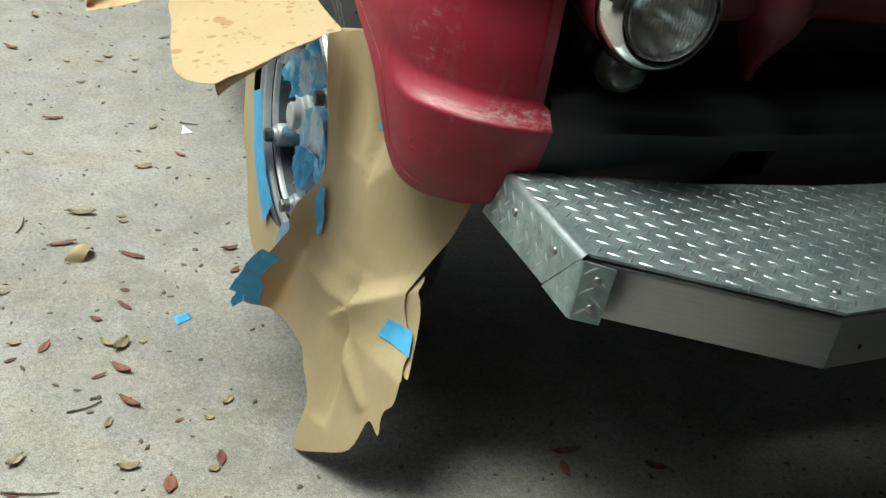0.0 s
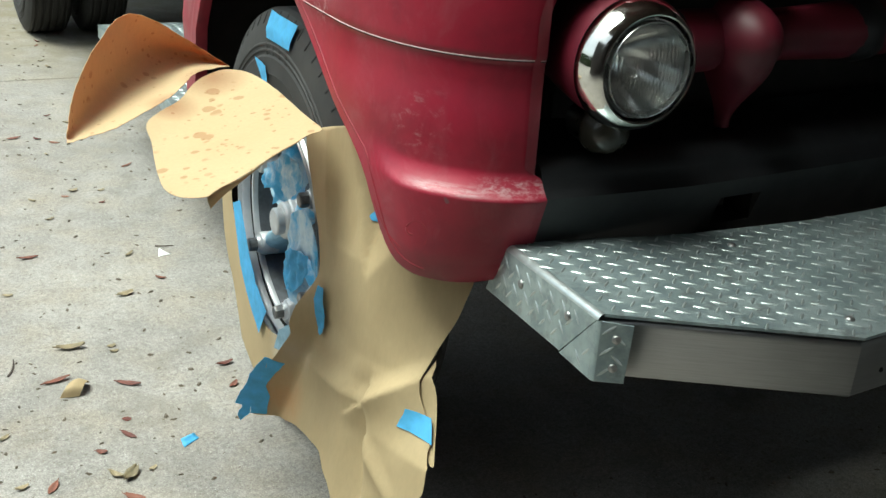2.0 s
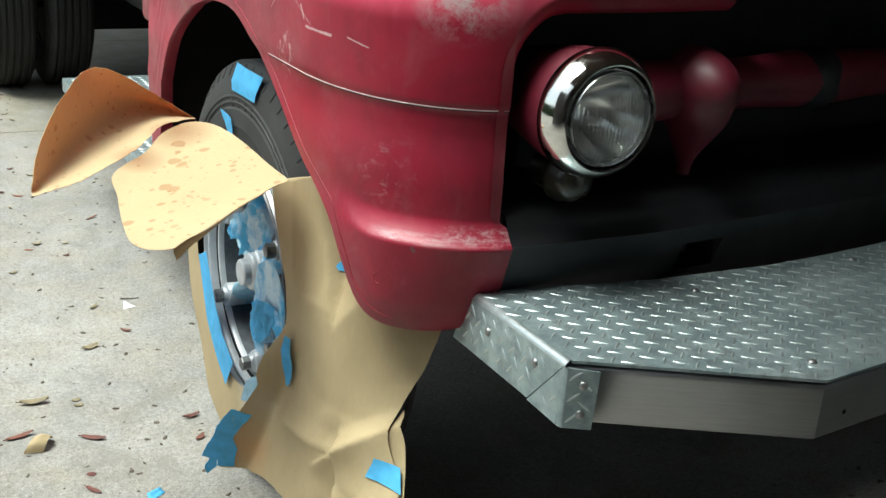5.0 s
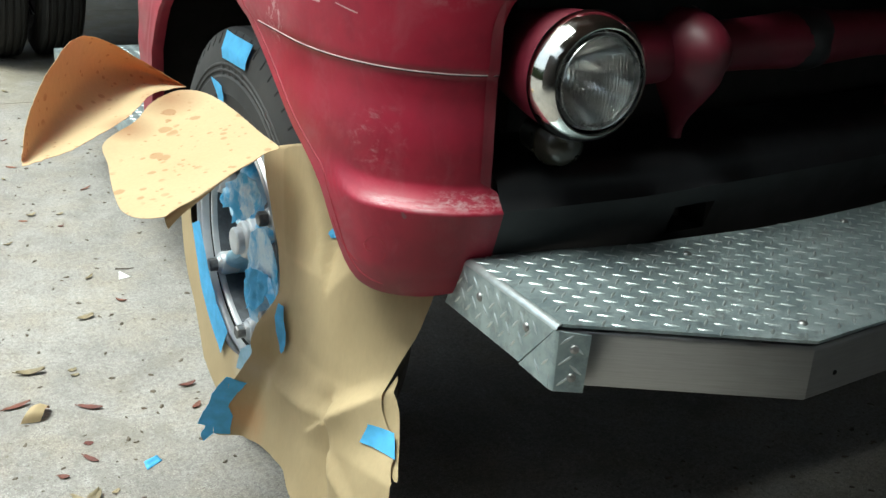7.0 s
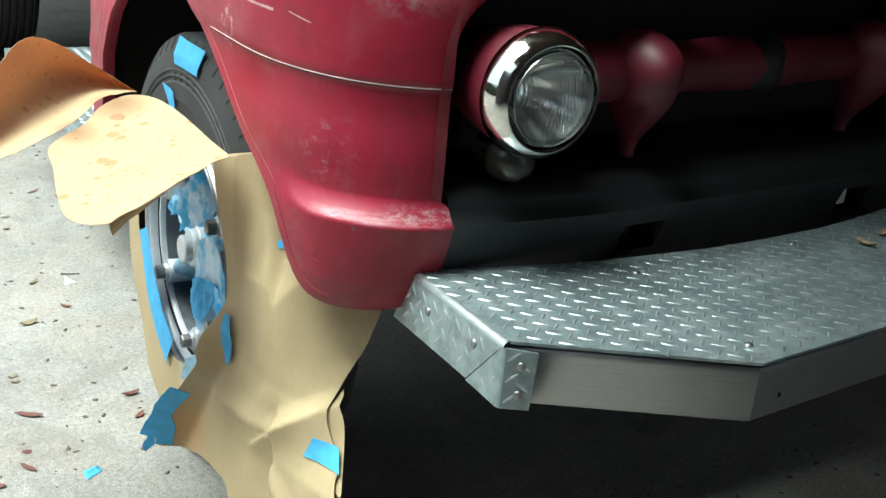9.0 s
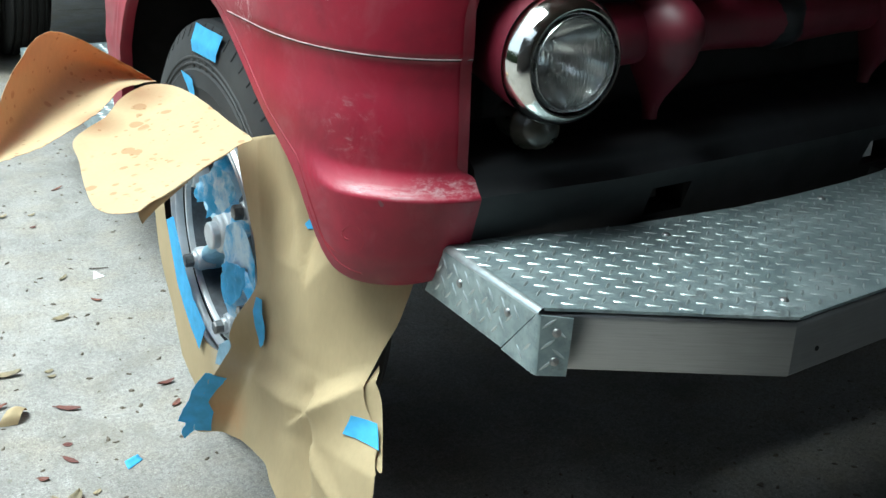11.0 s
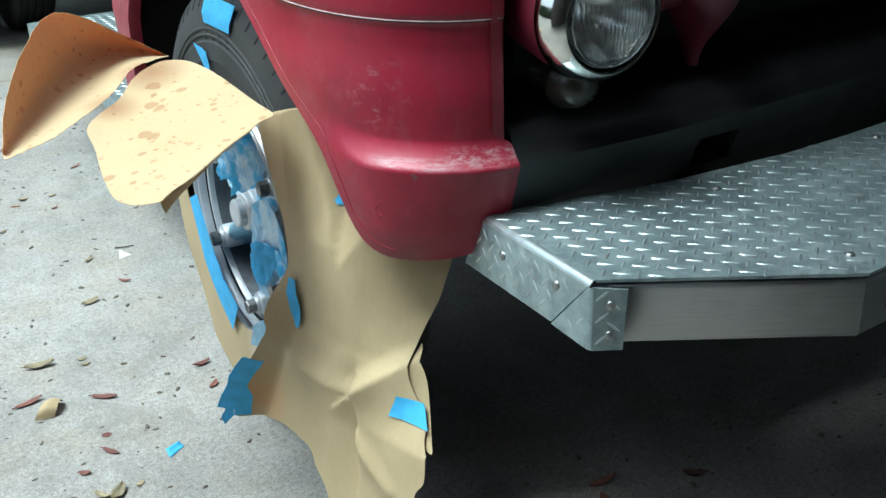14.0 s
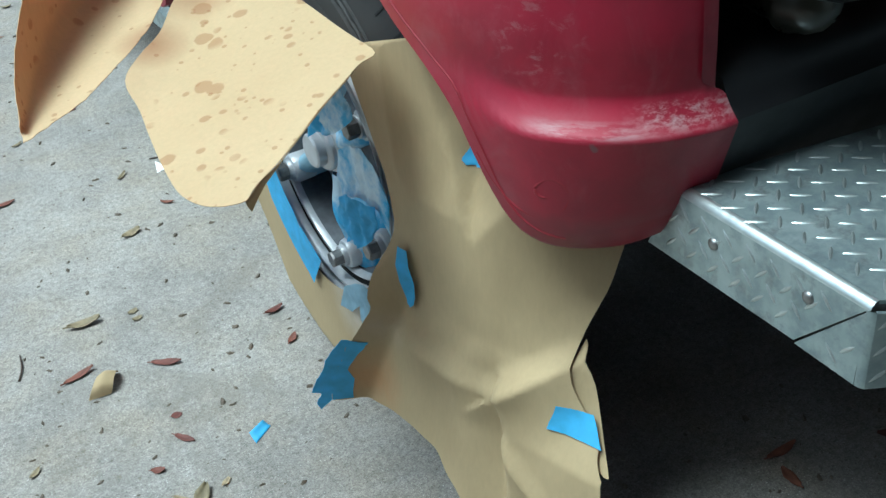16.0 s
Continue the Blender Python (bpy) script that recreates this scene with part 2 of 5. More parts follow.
def tape_blue(name="painter_tape_blue", base=(0.115, 0.49, 0.84)):
    k = Mat(name, rough=0.65)
    dark = tuple(0.75 * v for v in base)
    c = k.ramp(k.noise(35, 4), (0.3, dark), (0.7, base))
    k.color(c)
    k.bump(k.noise(160, 3, 0.6, k.mapped(scale=(1, 1, 4))), 0.3, 0.001)
    k.thin(c, 0.25)
    return k.m


def taped_silver():
    k = Mat("tape_with_overspray", rough=0.6)
    spray = k.ramp(k.noise(11, 6, 0.62), (0.44, 0.0), (0.60, 0.85))
    k.color(k.mix(spray, (0.06, 0.36, 0.66), (0.62, 0.74, 0.80)))
    k.bump(k.noise(60, 4), 0.6, 0.004)
    return k.m


def tread_metal():
    k = Mat("tread_plate_aluminium", rough=0.3, metal=0.6)
    c = k.ramp(k.noise(8, 5, 0.65), (0.32, (0.24, 0.305, 0.31)), (0.68, (0.43, 0.505, 0.51)))
    dirt = k.ramp(k.noise(23, 6, 0.75), (0.52, 0.0), (0.66, 0.65))
    c = k.mix(dirt, c, (0.13, 0.135, 0.13))
    k.color(k.mix(k.ramp(k.noise(31, 4, 0.6, k.mapped(loc=(4, 2, 1))), (0.44, 0.0), (0.62, 0.55)), c, (0.17, 0.225, 0.245)))
    k.rough(k.ramp(k.noise(30, 5, 0.7), (0.3, 0.29), (0.75, 0.48)))
    k.bump(k.mix(0.4, k.noise(420, 4, 0.7), k.noise(60, 5, 0.7)), 0.22, 0.0010)
    return k.m


def brushed():
    k = Mat("brushed_steel", rough=0.42, metal=1.0)
    lines = k.noise(60, 4, 0.6, k.mapped(scale=(0.25, 0.25, 9)))
    k.color(k.ramp(k.mix(0.5, lines, k.noise(6, 4)), (0.3, (0.25, 0.25, 0.245)), (0.7, (0.40, 0.40, 0.395))))
    k.rough(k.ramp(lines, (0.3, 0.36), (0.7, 0.52)))
    k.bump(lines, 0.08, 0.0006)
    return k.m


def rubber(name="tyre_rubber", base=0.022):
    k = Mat(name, rough=0.75)
    k.color(k.ramp(k.noise(7, 5, 0.65), (0.3, (base * 0.8,) * 3), (0.75, (base * 2.0, base * 1.95, base * 1.85))))
    k.bump(k.noise(60, 4), 0.15, 0.001)
    return k.m


def plain(name, base, rough, metal=0.0, spread=0.25, scale=12, bump=0.1, **more):
    k = Mat(name, base, rough, metal, **more)
    k.color(k.ramp(k.noise(scale, 5, 0.6), (0.3, tuple(v * (1 - spread) for v in base)), (0.7, tuple(min(1, v * (1 + spread)) for v in base))))
    k.rough(k.ramp(k.noise(scale * 2.3, 4), (0.3, max(0.03, rough - 0.06)), (0.7, min(1, rough + 0.08))))
    k.bump(k.noise(scale * 8, 3), bump, 0.001)
    return k.m


def leaf_mat(name, a, b):
    k = Mat(name, rough=0.7)
    c = k.ramp(k.random(), (0.0, a), (1.0, b))
    c = k.mix(1.0, c, k.ramp(k.noise(90, 4), (0.3, 0.6), (0.7, 1.15)), "MULTIPLY")
    k.color(c)
    k.bump(k.noise(160, 3), 0.4, 0.001)
    return k.m


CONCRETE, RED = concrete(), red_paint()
PAPER, PAPER_SPOTTED_LIT = kraft("kraft_paper", False), kraft("kraft_paper_spotted_lit", True)
TAPE, TAPE_SPRAYED, TAPE_PALE = tape_blue(), taped_silver(), tape_blue("painter_tape_pale", (0.36, 0.56, 0.68))
TREAD, STEEL = tread_metal(), brushed()
RUBBER, RUBBER_GREY = rubber("black_tyre_rubber", 0.011), rubber("tyre_sidewall_grey", 0.017)
BLACK = plain("black_satin_paint", (0.0065, 0.007, 0.0085), 0.5, spread=0.4, scale=9)
NEAR_BLACK = plain("near_black", (0.010, 0.010, 0.010), 0.9)
CHROME = plain("chrome", (0.66, 0.655, 0.62), 0.09, 1.0, spread=0.08, scale=30, bump=0.02)
SILVER = plain("silver_wheel_paint", (0.52, 0.54, 0.56), 0.36, 0.3, spread=0.15, scale=20)
GUNMETAL = plain("weathered_bolt_steel", (0.26, 0.25, 0.24), 0.42, 0.7, spread=0.35, scale=60)
DULL_MIRROR = plain("aged_reflector", (0.96, 0.96, 0.95), 0.12, 1.0, spread=0.1, scale=20)
DRUM = plain("dull_drum_iron", (0.105, 0.113, 0.125), 0.5, 0.2, spread=0.4, scale=30)
POLISHED = plain("rubbed_aluminium_edge", (0.56, 0.62, 0.62), 0.34, 0.85, spread=0.12, scale=60)
WORN = plain("rubbed_metal_edge", (0.44, 0.30, 0.31), 0.6, 0.0, spread=0.3, scale=40)
# the fender's red, darkened in the colour for the shade in the grille opening
RED_SHADED = plain("red_paint_shaded", (0.085, 0.003, 0.012), 0.5, spread=0.3, scale=8)
DARKRED = plain("dark_red_pinstripe", (0.19, 0.006, 0.016), 0.6)
WHITE = plain("white_rim_paint", (0.72, 0.72, 0.70), 0.5, spread=0.1)
PLASTER = plain("painted_wall", (0.16, 0.15, 0.14), 0.9, spread=0.15, scale=3)
BOARD = plain("dark_roof_boards", (0.10, 0.085, 0.07), 0.9, spread=0.3, scale=4)
RED_LEAF = leaf_mat("dry_red_leaf", (0.11, 0.034, 0.027), (0.22, 0.085, 0.05))
PALE_LEAF = leaf_mat("dry_pale_leaf", (0.17, 0.14, 0.08), (0.32, 0.26, 0.16))
CRUMB = leaf_mat("leaf_crumbs", (0.07, 0.055, 0.04), (0.14, 0.11, 0.08))
TWIG = plain("twig_bark", (0.07, 0.05, 0.04), 0.9)
SCRAP = plain("white_scrap_paper", (0.80, 0.80, 0.78), 0.7, spread=0.06)


def lens_glass():
    k = Mat("ribbed_lens_glass", (0.95, 0.97, 0.96), 0.04, Transmission_Weight=1.0, IOR=1.5)
    w = k.t.nodes.new("ShaderNodeTexWave")
    w.wave_type, w.bands_direction = "BANDS", "X"
    w.inputs["Scale"].default_value = 42
    w.inputs["Distortion"].default_value = 0.6
    k.link(k.co, w.inputs["Vector"])
    k.bump(w.outputs["Fac"], 0.25, 0.0015)
    clear = k.t.nodes.new("ShaderNodeBsdfTransparent")
    both = k.t.nodes.new("ShaderNodeMixShader")
    both.inputs[0].default_value = 0.2
    k.link(k.b.outputs[0], both.inputs[1])
    k.link(clear.outputs[0], both.inputs[2])
    k.link(both.outputs[0], k.t.nodes["Material Output"].inputs[0])
    return k.m


GLASS = lens_glass()


# ---- small builders ----
def part(name, bm, material, parent=None, label="", smooth=40):
    """One mesh object, in world coordinates, under a thing or a part (or at top level)."""
    mesh = bpy.data.meshes.new(name)
    bmesh.ops.recalc_face_normals(bm, faces=bm.faces)
    bm.to_mesh(mesh)
    bm.free()
    mesh.materials.append(material)
    if material is TREAD:
        mesh.materials.append(POLISHED)              # the rubbed tops of its ribs
    if smooth:
        mesh.shade_smooth()
        mesh.set_sharp_from_angle(angle=radians(smooth))
    ob = new(name, mesh)
    if parent is not None:
        ob.parent = parent
        if parent.type == "EMPTY":
            ob.matrix_parent_inverse = parent.matrix_basis.inverted()
    if label:
        tagged(ob, label)
    return ob


def holder(name, at, label, category, group="", kind=""):
    ob = new(name)
    ob.empty_display_size = 0.1
    ob.matrix_basis = Matrix.Translation(at)
    return tagged(ob, label, category, group, kind)


def solid(ob, thickness, offset=0.0):
    m = ob.modifiers.new("thickness", "SOLIDIFY")
    m.thickness, m.offset = thickness, offset
    return ob


def crisp(ob):
    """Keeps the cut edge of a thin sheet sharp."""
    ob.modifiers.new("crisp_rim", "EDGE_SPLIT").split_angle = radians(78)
    return ob


def add_box(bm, lo, hi, bevel=0.0):
    made = bmesh.ops.create_cube(bm, size=1.0, matrix=Matrix.LocRotScale([(a + b) / 2 for a, b in zip(lo, hi)], None, [abs(b - a) for a, b in zip(lo, hi)]))
    if bevel:
        edges = {e for v in made["verts"] for e in v.link_edges}
        bmesh.ops.bevel(bm, geom=list(edges), offset=bevel, segments=2, affect="EDGES", profile=0.5)
    return bm


def box(lo, hi, bevel=0.0):
    return add_box(bmesh.new(), lo, hi, bevel)


def grid(bm, rows, close_u=False):
    """Faces between rows of points."""
    vs = [[bm.verts.new(p) for p in r] for r in rows]
    for a, b in zip(vs, vs[1:]):
        n = len(a)
        for i in range(n if close_u else n - 1):
            q = [a[i], a[(i + 1) % n], b[(i + 1) % n], b[i]]
            bm.faces.new(q)
    return vs


def lathe(profile, centre, axis="x", segments=64, bm=None):
    """Turns (radius, along) pairs round an axis through centre."""
    bm = bm or bmesh.new()
    c = Vector(centre)
    rows = []
    for r, a in profile:
        row = []
        for i in range(segments):
            w = 2 * math.pi * i / segments
            u, v = r * math.cos(w), r * math.sin(w)
            row.append(c + Vector((a, u, v) if axis == "x" else (u, a, v) if axis == "y" else (u, v, a)))
        rows.append(row)
    grid(bm, rows, True)
    bmesh.ops.remove_doubles(bm, verts=bm.verts, dist=1e-5)
    return bm


def tube(points, radius, sides=6, bm=None, taper=1.0):
    bm = bm or bmesh.new()
    pts = [Vector(p) for p in points]
    rows = []
    for i, p in enumerate(pts):
        d = (pts[min(i + 1, len(pts) - 1)] - pts[max(i - 1, 0)]).normalized()
        u = d.cross(Vector((0, 0, 1)))
        u = u.normalized() if u.length > 1e-4 else Vector((1, 0, 0))
        w = d.cross(u)
        r = radius * (1 + (taper - 1) * i / (len(pts) - 1))
        rows.append([p + r * (math.cos(2 * math.pi * k / sides) * u + math.sin(2 * math.pi * k / sides) * w) for k in range(sides)])
    vs = grid(bm, rows, True)
    bm.faces.new(vs[0])
    bm.faces.new(vs[-1])
    return bm


def hexnut(centre, r, depth, axis="x", turn=0.0, bm=None):
    bm = bm or bmesh.new()
    c = Vector(centre)
    rows = []
    for a, k in ((0, 1.0), (-depth * 0.85, 1.0), (-depth, 0.85)):
        rows.append([c + (Vector((a, r * k * math.cos(turn + i * math.pi / 3), r * k * math.sin(turn + i * math.pi / 3))) if axis == "x" else Vector((r * k * math.cos(turn + i * math.pi / 3), a, r * k * math.sin(turn + i * math.pi / 3))) if axis == "y" else Vector((r * k * math.cos(turn + i * math.pi / 3), r * k * math.sin(turn + i * math.pi / 3), -a))) for i in range(6)])
    vs = grid(bm, rows, True)
    bm.faces.new(vs[0])
    bm.faces.new(vs[-1])
    return bm


def slab(bm, pts, thick):
    """A plate from an outline, extruded along thick."""
    a = [bm.verts.new(p) for p in pts]
    b = [bm.verts.new(Vector(p) + Vector(thick)) for p in pts]
    bm.faces.new(a)
    bm.faces.new(b[::-1])
    for i in range(len(a)):
        bm.faces.new((a[i], b[i], b[(i + 1) % len(a)], a[(i + 1) % len(a)]))


def ease(a, b, v):
    t = min(1.0, max(0.0, (v - a) / (b - a)))
    return t * t * (3 - 2 * t)


def along(table, v):
    """Piecewise linear reading of (key, value) pairs."""
    if v <= table[0][0]:
        return table[0][1]
    for (a, p), (b, q) in zip(table, table[1:]):
        if v <= b:
            return p + (q - p) * (v - a) / (b - a)
    return table[-1][1]


def spline(points, steps=6, closed=False):
    """Catmull-Rom curve through points."""
    pts = [Vector(p) for p in points]
    n = len(pts)
    out = []
    for i in range(n if closed else n - 1):
        p0, p1, p2, p3 = (pts[(i + k) % n] if closed else pts[min(max(i + k, 0), n - 1)] for k in (-1, 0, 1, 2))
        for j in range(steps):
            t = j / steps
            out.append(0.5 * (2 * p1 + (p2 - p0) * t + (2 * p0 - 5 * p1 + 4 * p2 - p3) * t * t + (3 * p1 - p0 - 3 * p2 + p3) * t ** 3))
    if not closed:
        out.append(pts[-1])
    return out


# ---- the setting: floor, and unseen walls, roof and hedge that shape the light ----
JOINTS_Y = (-3.2, 5.43, 7.64, 12.0)


def build_floor():
    bm = bmesh.new()
    v = [bm.verts.new(p) for p in ((-400, -400, -0.02), (400, -400, -0.02), (400, 400, -0.02), (-400, 400, -0.02))]
    bm.faces.new(v)
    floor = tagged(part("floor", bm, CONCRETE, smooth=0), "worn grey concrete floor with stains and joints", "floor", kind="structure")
    edges = (-30.0, *JOINTS_Y, 40.0)
    for a, b in zip(edges, edges[1:]):
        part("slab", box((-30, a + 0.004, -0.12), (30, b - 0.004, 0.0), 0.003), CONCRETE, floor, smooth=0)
    return floor


build_floor()
# unseen wall; its doorway is added to let light in from the front
front_wall = box((-2.2, -3.2, 0), (2.0, -3.0, 3.0))
add_box(front_wall, (4.8, -3.2, 0), (5.2, -3.0, 3.0))
add_box(front_wall, (2.0, -3.2, 2.1), (4.8, -3.0, 3.0))
tagged(part("wall_front", front_wall, PLASTER, smooth=0), "unseen plain wall with a doorway added to let light in", "wall", kind="structure")
# unseen wall, added to block the sky at the front left
tagged(part("wall_left", box((-2.4, -3.2, 0), (-2.2, 1.5, 3.0)), PLASTER, smooth=0), "unseen plain wall added to block light from the front left", "wall", kind="structure")
# unseen wall on the far side, added to keep the truck's front dark
tagged(part("wall_side", box((5.0, -3.0, 0), (5.2, 13.0, 3.0)), PLASTER, smooth=0), "unseen plain wall added to keep the truck's front dark", "wall", kind="structure")
# unseen roof; its edge and notch are cut to shape the daylight
roof = bmesh.new()
slab_outline = [(-2.4, -3.2), (5.2, -3.2), (5.2, 13.0), (0.62, 13.0), (0.62, 1.12), (-0.8, 1.12), (-0.8, -0.5), (-2.4, -0.5)]
slab(roof, [(x, y, 3.0) for x, y in slab_outline], (0, 0, 0.12))
tagged(part("ceiling", roof, BOARD, smooth=0), "unseen dark boarded roof cut to shape the daylight", "ceiling", kind="structure")

# unseen hedge, added to block low sky light; the chrome shows a dark band
hedge = bmesh.new()
grid(hedge, [[(-7.0 + 0.25 * noise.noise((y * 1.3, z * 2, 0)), y, z + (0.15 * noise.noise((y * 0.9, 3, 0)) if z > 1.9 else 0)) for z in (0.0, 0.5, 1.0, 1.5, 2.0)] for y in [-8 + 0.5 * i for i in range(70)]])
solid(tagged(part("hedge", hedge, plain("dark_hedge", (0.035, 0.055, 0.02), 0.9, spread=0.5, scale=9, bump=1.0)), "unseen dark green hedge added to block low sky light", "hedge", kind="structure"), 0.4)

# ---- the truck ----
MID = 1.67                      # its centre line
truck = holder("truck", (MID, 4.4, 0.0), "old red truck with worn paint and a tread plate bumper", "truck")


def flip(bm):
    """The other side's copy, across the truck's centre line."""
    for v in bm.verts:
        v.co.x = 2 * MID - v.co.x
    bmesh.ops.reverse_faces(bm, faces=bm.faces)
    return bm


CORNER = (0.905, 1.496)         # where the fender meets the grille opening
ARCH = ((1.40, 0.655), (1.475, 0.648), (1.55, 0.641), (1.61, 0.650), (1.65, 0.680), (1.685, 0.742), (1.722, 0.808), (1.77, 0.848), (1.83, 0.885), (1.955, 0.963), (2.07, 1.029),
        (2.137, 1.062), (2.225, 1.087), (2.357, 1.084), (2.48, 1.057), (2.592, 1.015), (2.703, 0.948), (2.766, 0.872), (2.80, 0.79), (2.83, 0.68), (2.86, 0.58), (2.95, 0.55))
ARCH = tuple((p.x, p.y) for p in spline([(a, b, 0) for a, b in ARCH], 6))
OPEN_TOP, OPEN_R, EDGE_X = 1.222, 0.13, 0.884


def plan_curve(s):
    """The fender's plan from the grille corner (s=0) round the nose and back along its side (s=1): point and outward normal."""
    if s < 0.55:
        t = s / 0.55
        p = [Vector(q) for q in (CORNER, (0.815, 1.512), (0.684, 1.60), (0.684, 1.85))]
        pt = (1 - t) ** 3 * p[0] + 3 * t * (1 - t) ** 2 * p[1] + 3 * t * t * (1 - t) * p[2] + t ** 3 * p[3]
        d = 3 * (1 - t) ** 2 * (p[1] - p[0]) + 6 * t * (1 - t) * (p[2] - p[1]) + 3 * t * t * (p[3] - p[2])
    else:
        t = (s - 0.55) / 0.45
        pt, d = Vector((0.684 + 0.012 * t * t, 1.85 + 1.08 * t)), Vector((0.01, 1))
    d.normalize()
    return pt, Vector((-d.y, d.x))


def swell(z, s):
    """How far the skin stands out from the plan at a height."""
    fade = 1 - 0.88 * ease(0.28, 0.47, s)
    up = min(1.0, max(0.0, (z - 0.812 - 0.012 * ease(0.32, 0.40, s)) / 0.042))
    return 0.028 * (1 - up) ** 1.7 * fade - 0.004 * ease(0.9, 1.0, z) + 0.006 * ease(1.03, 1.05, z)


def skin(s, z, low):
    pt, n = plan_curve(s)
    d = swell(z, s)
    tuck = max(0.0, 1 - (z - low) / 0.07) ** 2
    d -= 0.028 * tuck * (1 - ease(0.2, 0.42, s))
    d -= (0.027 * (1 - ease(0.0, 0.26, s)) + 0.006) * min(1.25, max(0.0, (0.811 - z) / 0.10))
    top = max(0.0, z - 1.17)
    if top > 0:
        a = min(1.0, top / 0.17)
        d -= 0.17 * (1 - math.sqrt(max(0.0, 1 - a * a)))
    return Vector((pt.x + n.x * d, pt.y + n.y * d, z)), n


def opening_x(z):
    """Inner edge of the skin beside the grille opening."""
    if z <= OPEN_TOP - OPEN_R:
        return EDGE_X + 0.034 * (1 - ease(0.838, 0.866, z))
    a = min(1.0, (z - OPEN_TOP + OPEN_R) / OPEN_R)
    return EDGE_X + OPEN_R * (1 - math.sqrt(max(0.0, 1 - a * a)))


def fender(side):
    cols = [i / 70 for i in range(71)]
    bm = bmesh.new()
    rows = []
    n_rows = 150
    lows = [along(ARCH, plan_curve(s)[0].y) for s in cols]
    # rolled lip under the edge
    for back, up in ((0.030, 0.012), (0.012, 0.0), (0.003, 0.001)):
        row = []
        for s, low in zip(cols, lows):
            p, n = skin(s, low, low)
            row.append((p.x - n.x * back, p.y - n.y * back, p.z + up * 0.3 + 0.0))
        rows.append([row[0]] * 6 + row)
    for k in range(n_rows + 1):
        row = []
        for s, low in zip(cols, lows):
            z = low + 0.002 + (OPEN_TOP - low - 0.002) * k / n_rows
            row.append(skin(s, z, low)[0])
        z0 = row[0].z
        xin = opening_x(z0)
        inner = [(xin + (row[0].x - xin) * i / 6, row[0].y, z0) for i in range(6)]
        rows.append(inner + row)
    grid(bm, rows)
    upper = []
    for k in range(13):
        z = OPEN_TOP + 0.15 * math.sin(math.pi / 2 * k / 12)
        row = [skin(s, z, 0.6)[0] for s in cols]
        y0 = row[0].y
        far = 1.372
        mid = [(row[0].x + (opening_x(OPEN_TOP) - row[0].x) * i / 6, y0, z) for i in range(6, 0, -1)]
        upper.append([(far + (mid[0][0] - far) * i / 8, y0, z) for i in range(8)] + mid + row)
    last = upper[-1]
    upper.append([(max(p[0], min(1.25, p[0] + 0.4)), max(p[1], 1.75 if p[1] < 1.9 else p[1]), 1.36) for p in [tuple(q) for q in last]])
    grid(bm, upper)
    # the skin rolls into the grille opening, then a dark return
    path = [Vector(r[0]) for r in rows if Vector(r[0]).z > 0.850] + [Vector(p) for p in upper[0][7::-1]]
    roll, dark = [], []
    for k, p in enumerate(path):
        t = path[min(len(path) - 1, k + 1)] - path[max(0, k - 1)]
        u = Vector((t.z, 0, -t.x)).normalized()      # into the opening
        r = 0.030 * ease(0.85, 0.93, p.z) + 0.004
        turn = [math.pi / 2 * q / 10 for q in range(11)]
        roll.append([p + u * r * math.sin(a) + Vector((0, r * (1 - math.cos(a)), 0)) for a in turn])
        dark.append([p + u * r + Vector((0, r + d, 0)) for d in (-0.001, 0.05, 0.20)])
    grid(bm, roll)
    bmesh.ops.remove_doubles(bm, verts=bm.verts, dist=2e-4)
    if side < 0:
        flip(bm)
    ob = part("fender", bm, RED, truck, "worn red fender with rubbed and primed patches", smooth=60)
    # bead that follows the wheel arch
    bead = []
    for i in range(19, 54):
        s = i / 70
        low = lows[i]
        y = plan_curve(s)[0].y
        slope = (along(ARCH, y + 0.01) - along(ARCH, y - 0.01)) / 0.02
        z = low + 0.022 * math.sqrt(1 + slope * slope)
        p, n = skin(s, z, low)
        bead.append((p.x - n.x * 0.0009, p.y - n.y * 0.0009, p.z))
    b = tube(bead, 0.0024, 8)
    part("edge_bead", b if side > 0 else flip(b), DARKRED, ob, "dark line along the wheel arch")
    # seam between the upper and lower panel
    seam, gap = [], []
    for i in range(0, 44):
        s = i / 70
        if lows[i] > 1.035:
            break
        p, n = skin(s, 1.040, lows[i])
        seam.append((p.x + n.x * 0.001, p.y + n.y * 0.001, 1.040))
        gap.append((p.x + n.x * 0.0002, p.y + n.y * 0.0002, 1.0385))
    b = tube(seam, 0.0011)
    part("panel_seam", b if side > 0 else flip(b), WORN, ob, "rubbed bare metal seam")
    b = tube(gap, 0.0012)
    part("seam_gap", b if side > 0 else flip(b), NEAR_BLACK, ob, "dark gap")
    # painted scroll at the low front
    curl = []
    for q in spline([(0.702, 1.681, 0.759), (0.709, 1.658, 0.726), (0.718, 1.626, 0.702), (0.732, 1.595, 0.695), (0.745, 1.57, 0.712), (0.750, 1.562, 0.735), (0.743, 1.568, 0.752), (0.733, 1.582, 0.754), (0.726, 1.595, 0.740), (0.728, 1.591, 0.729), (0.735, 1.582, 0.729)], 5):
        curl.append((q.x + 0.0022, q.y + 0.0025, q.z))
    b = tube(curl, 0.0036, 10)
    part("scroll_pinstripe", b if side > 0 else flip(b), DARKRED, ob, "faint dark painted scroll", smooth=60)
    b = bmesh.new()
    grid(b, dark)
    part("opening_return", b if side > 0 else flip(b), BLACK, ob, "black inner edge of the grille opening", smooth=70)
    return ob


fender(1)
fender(-1)


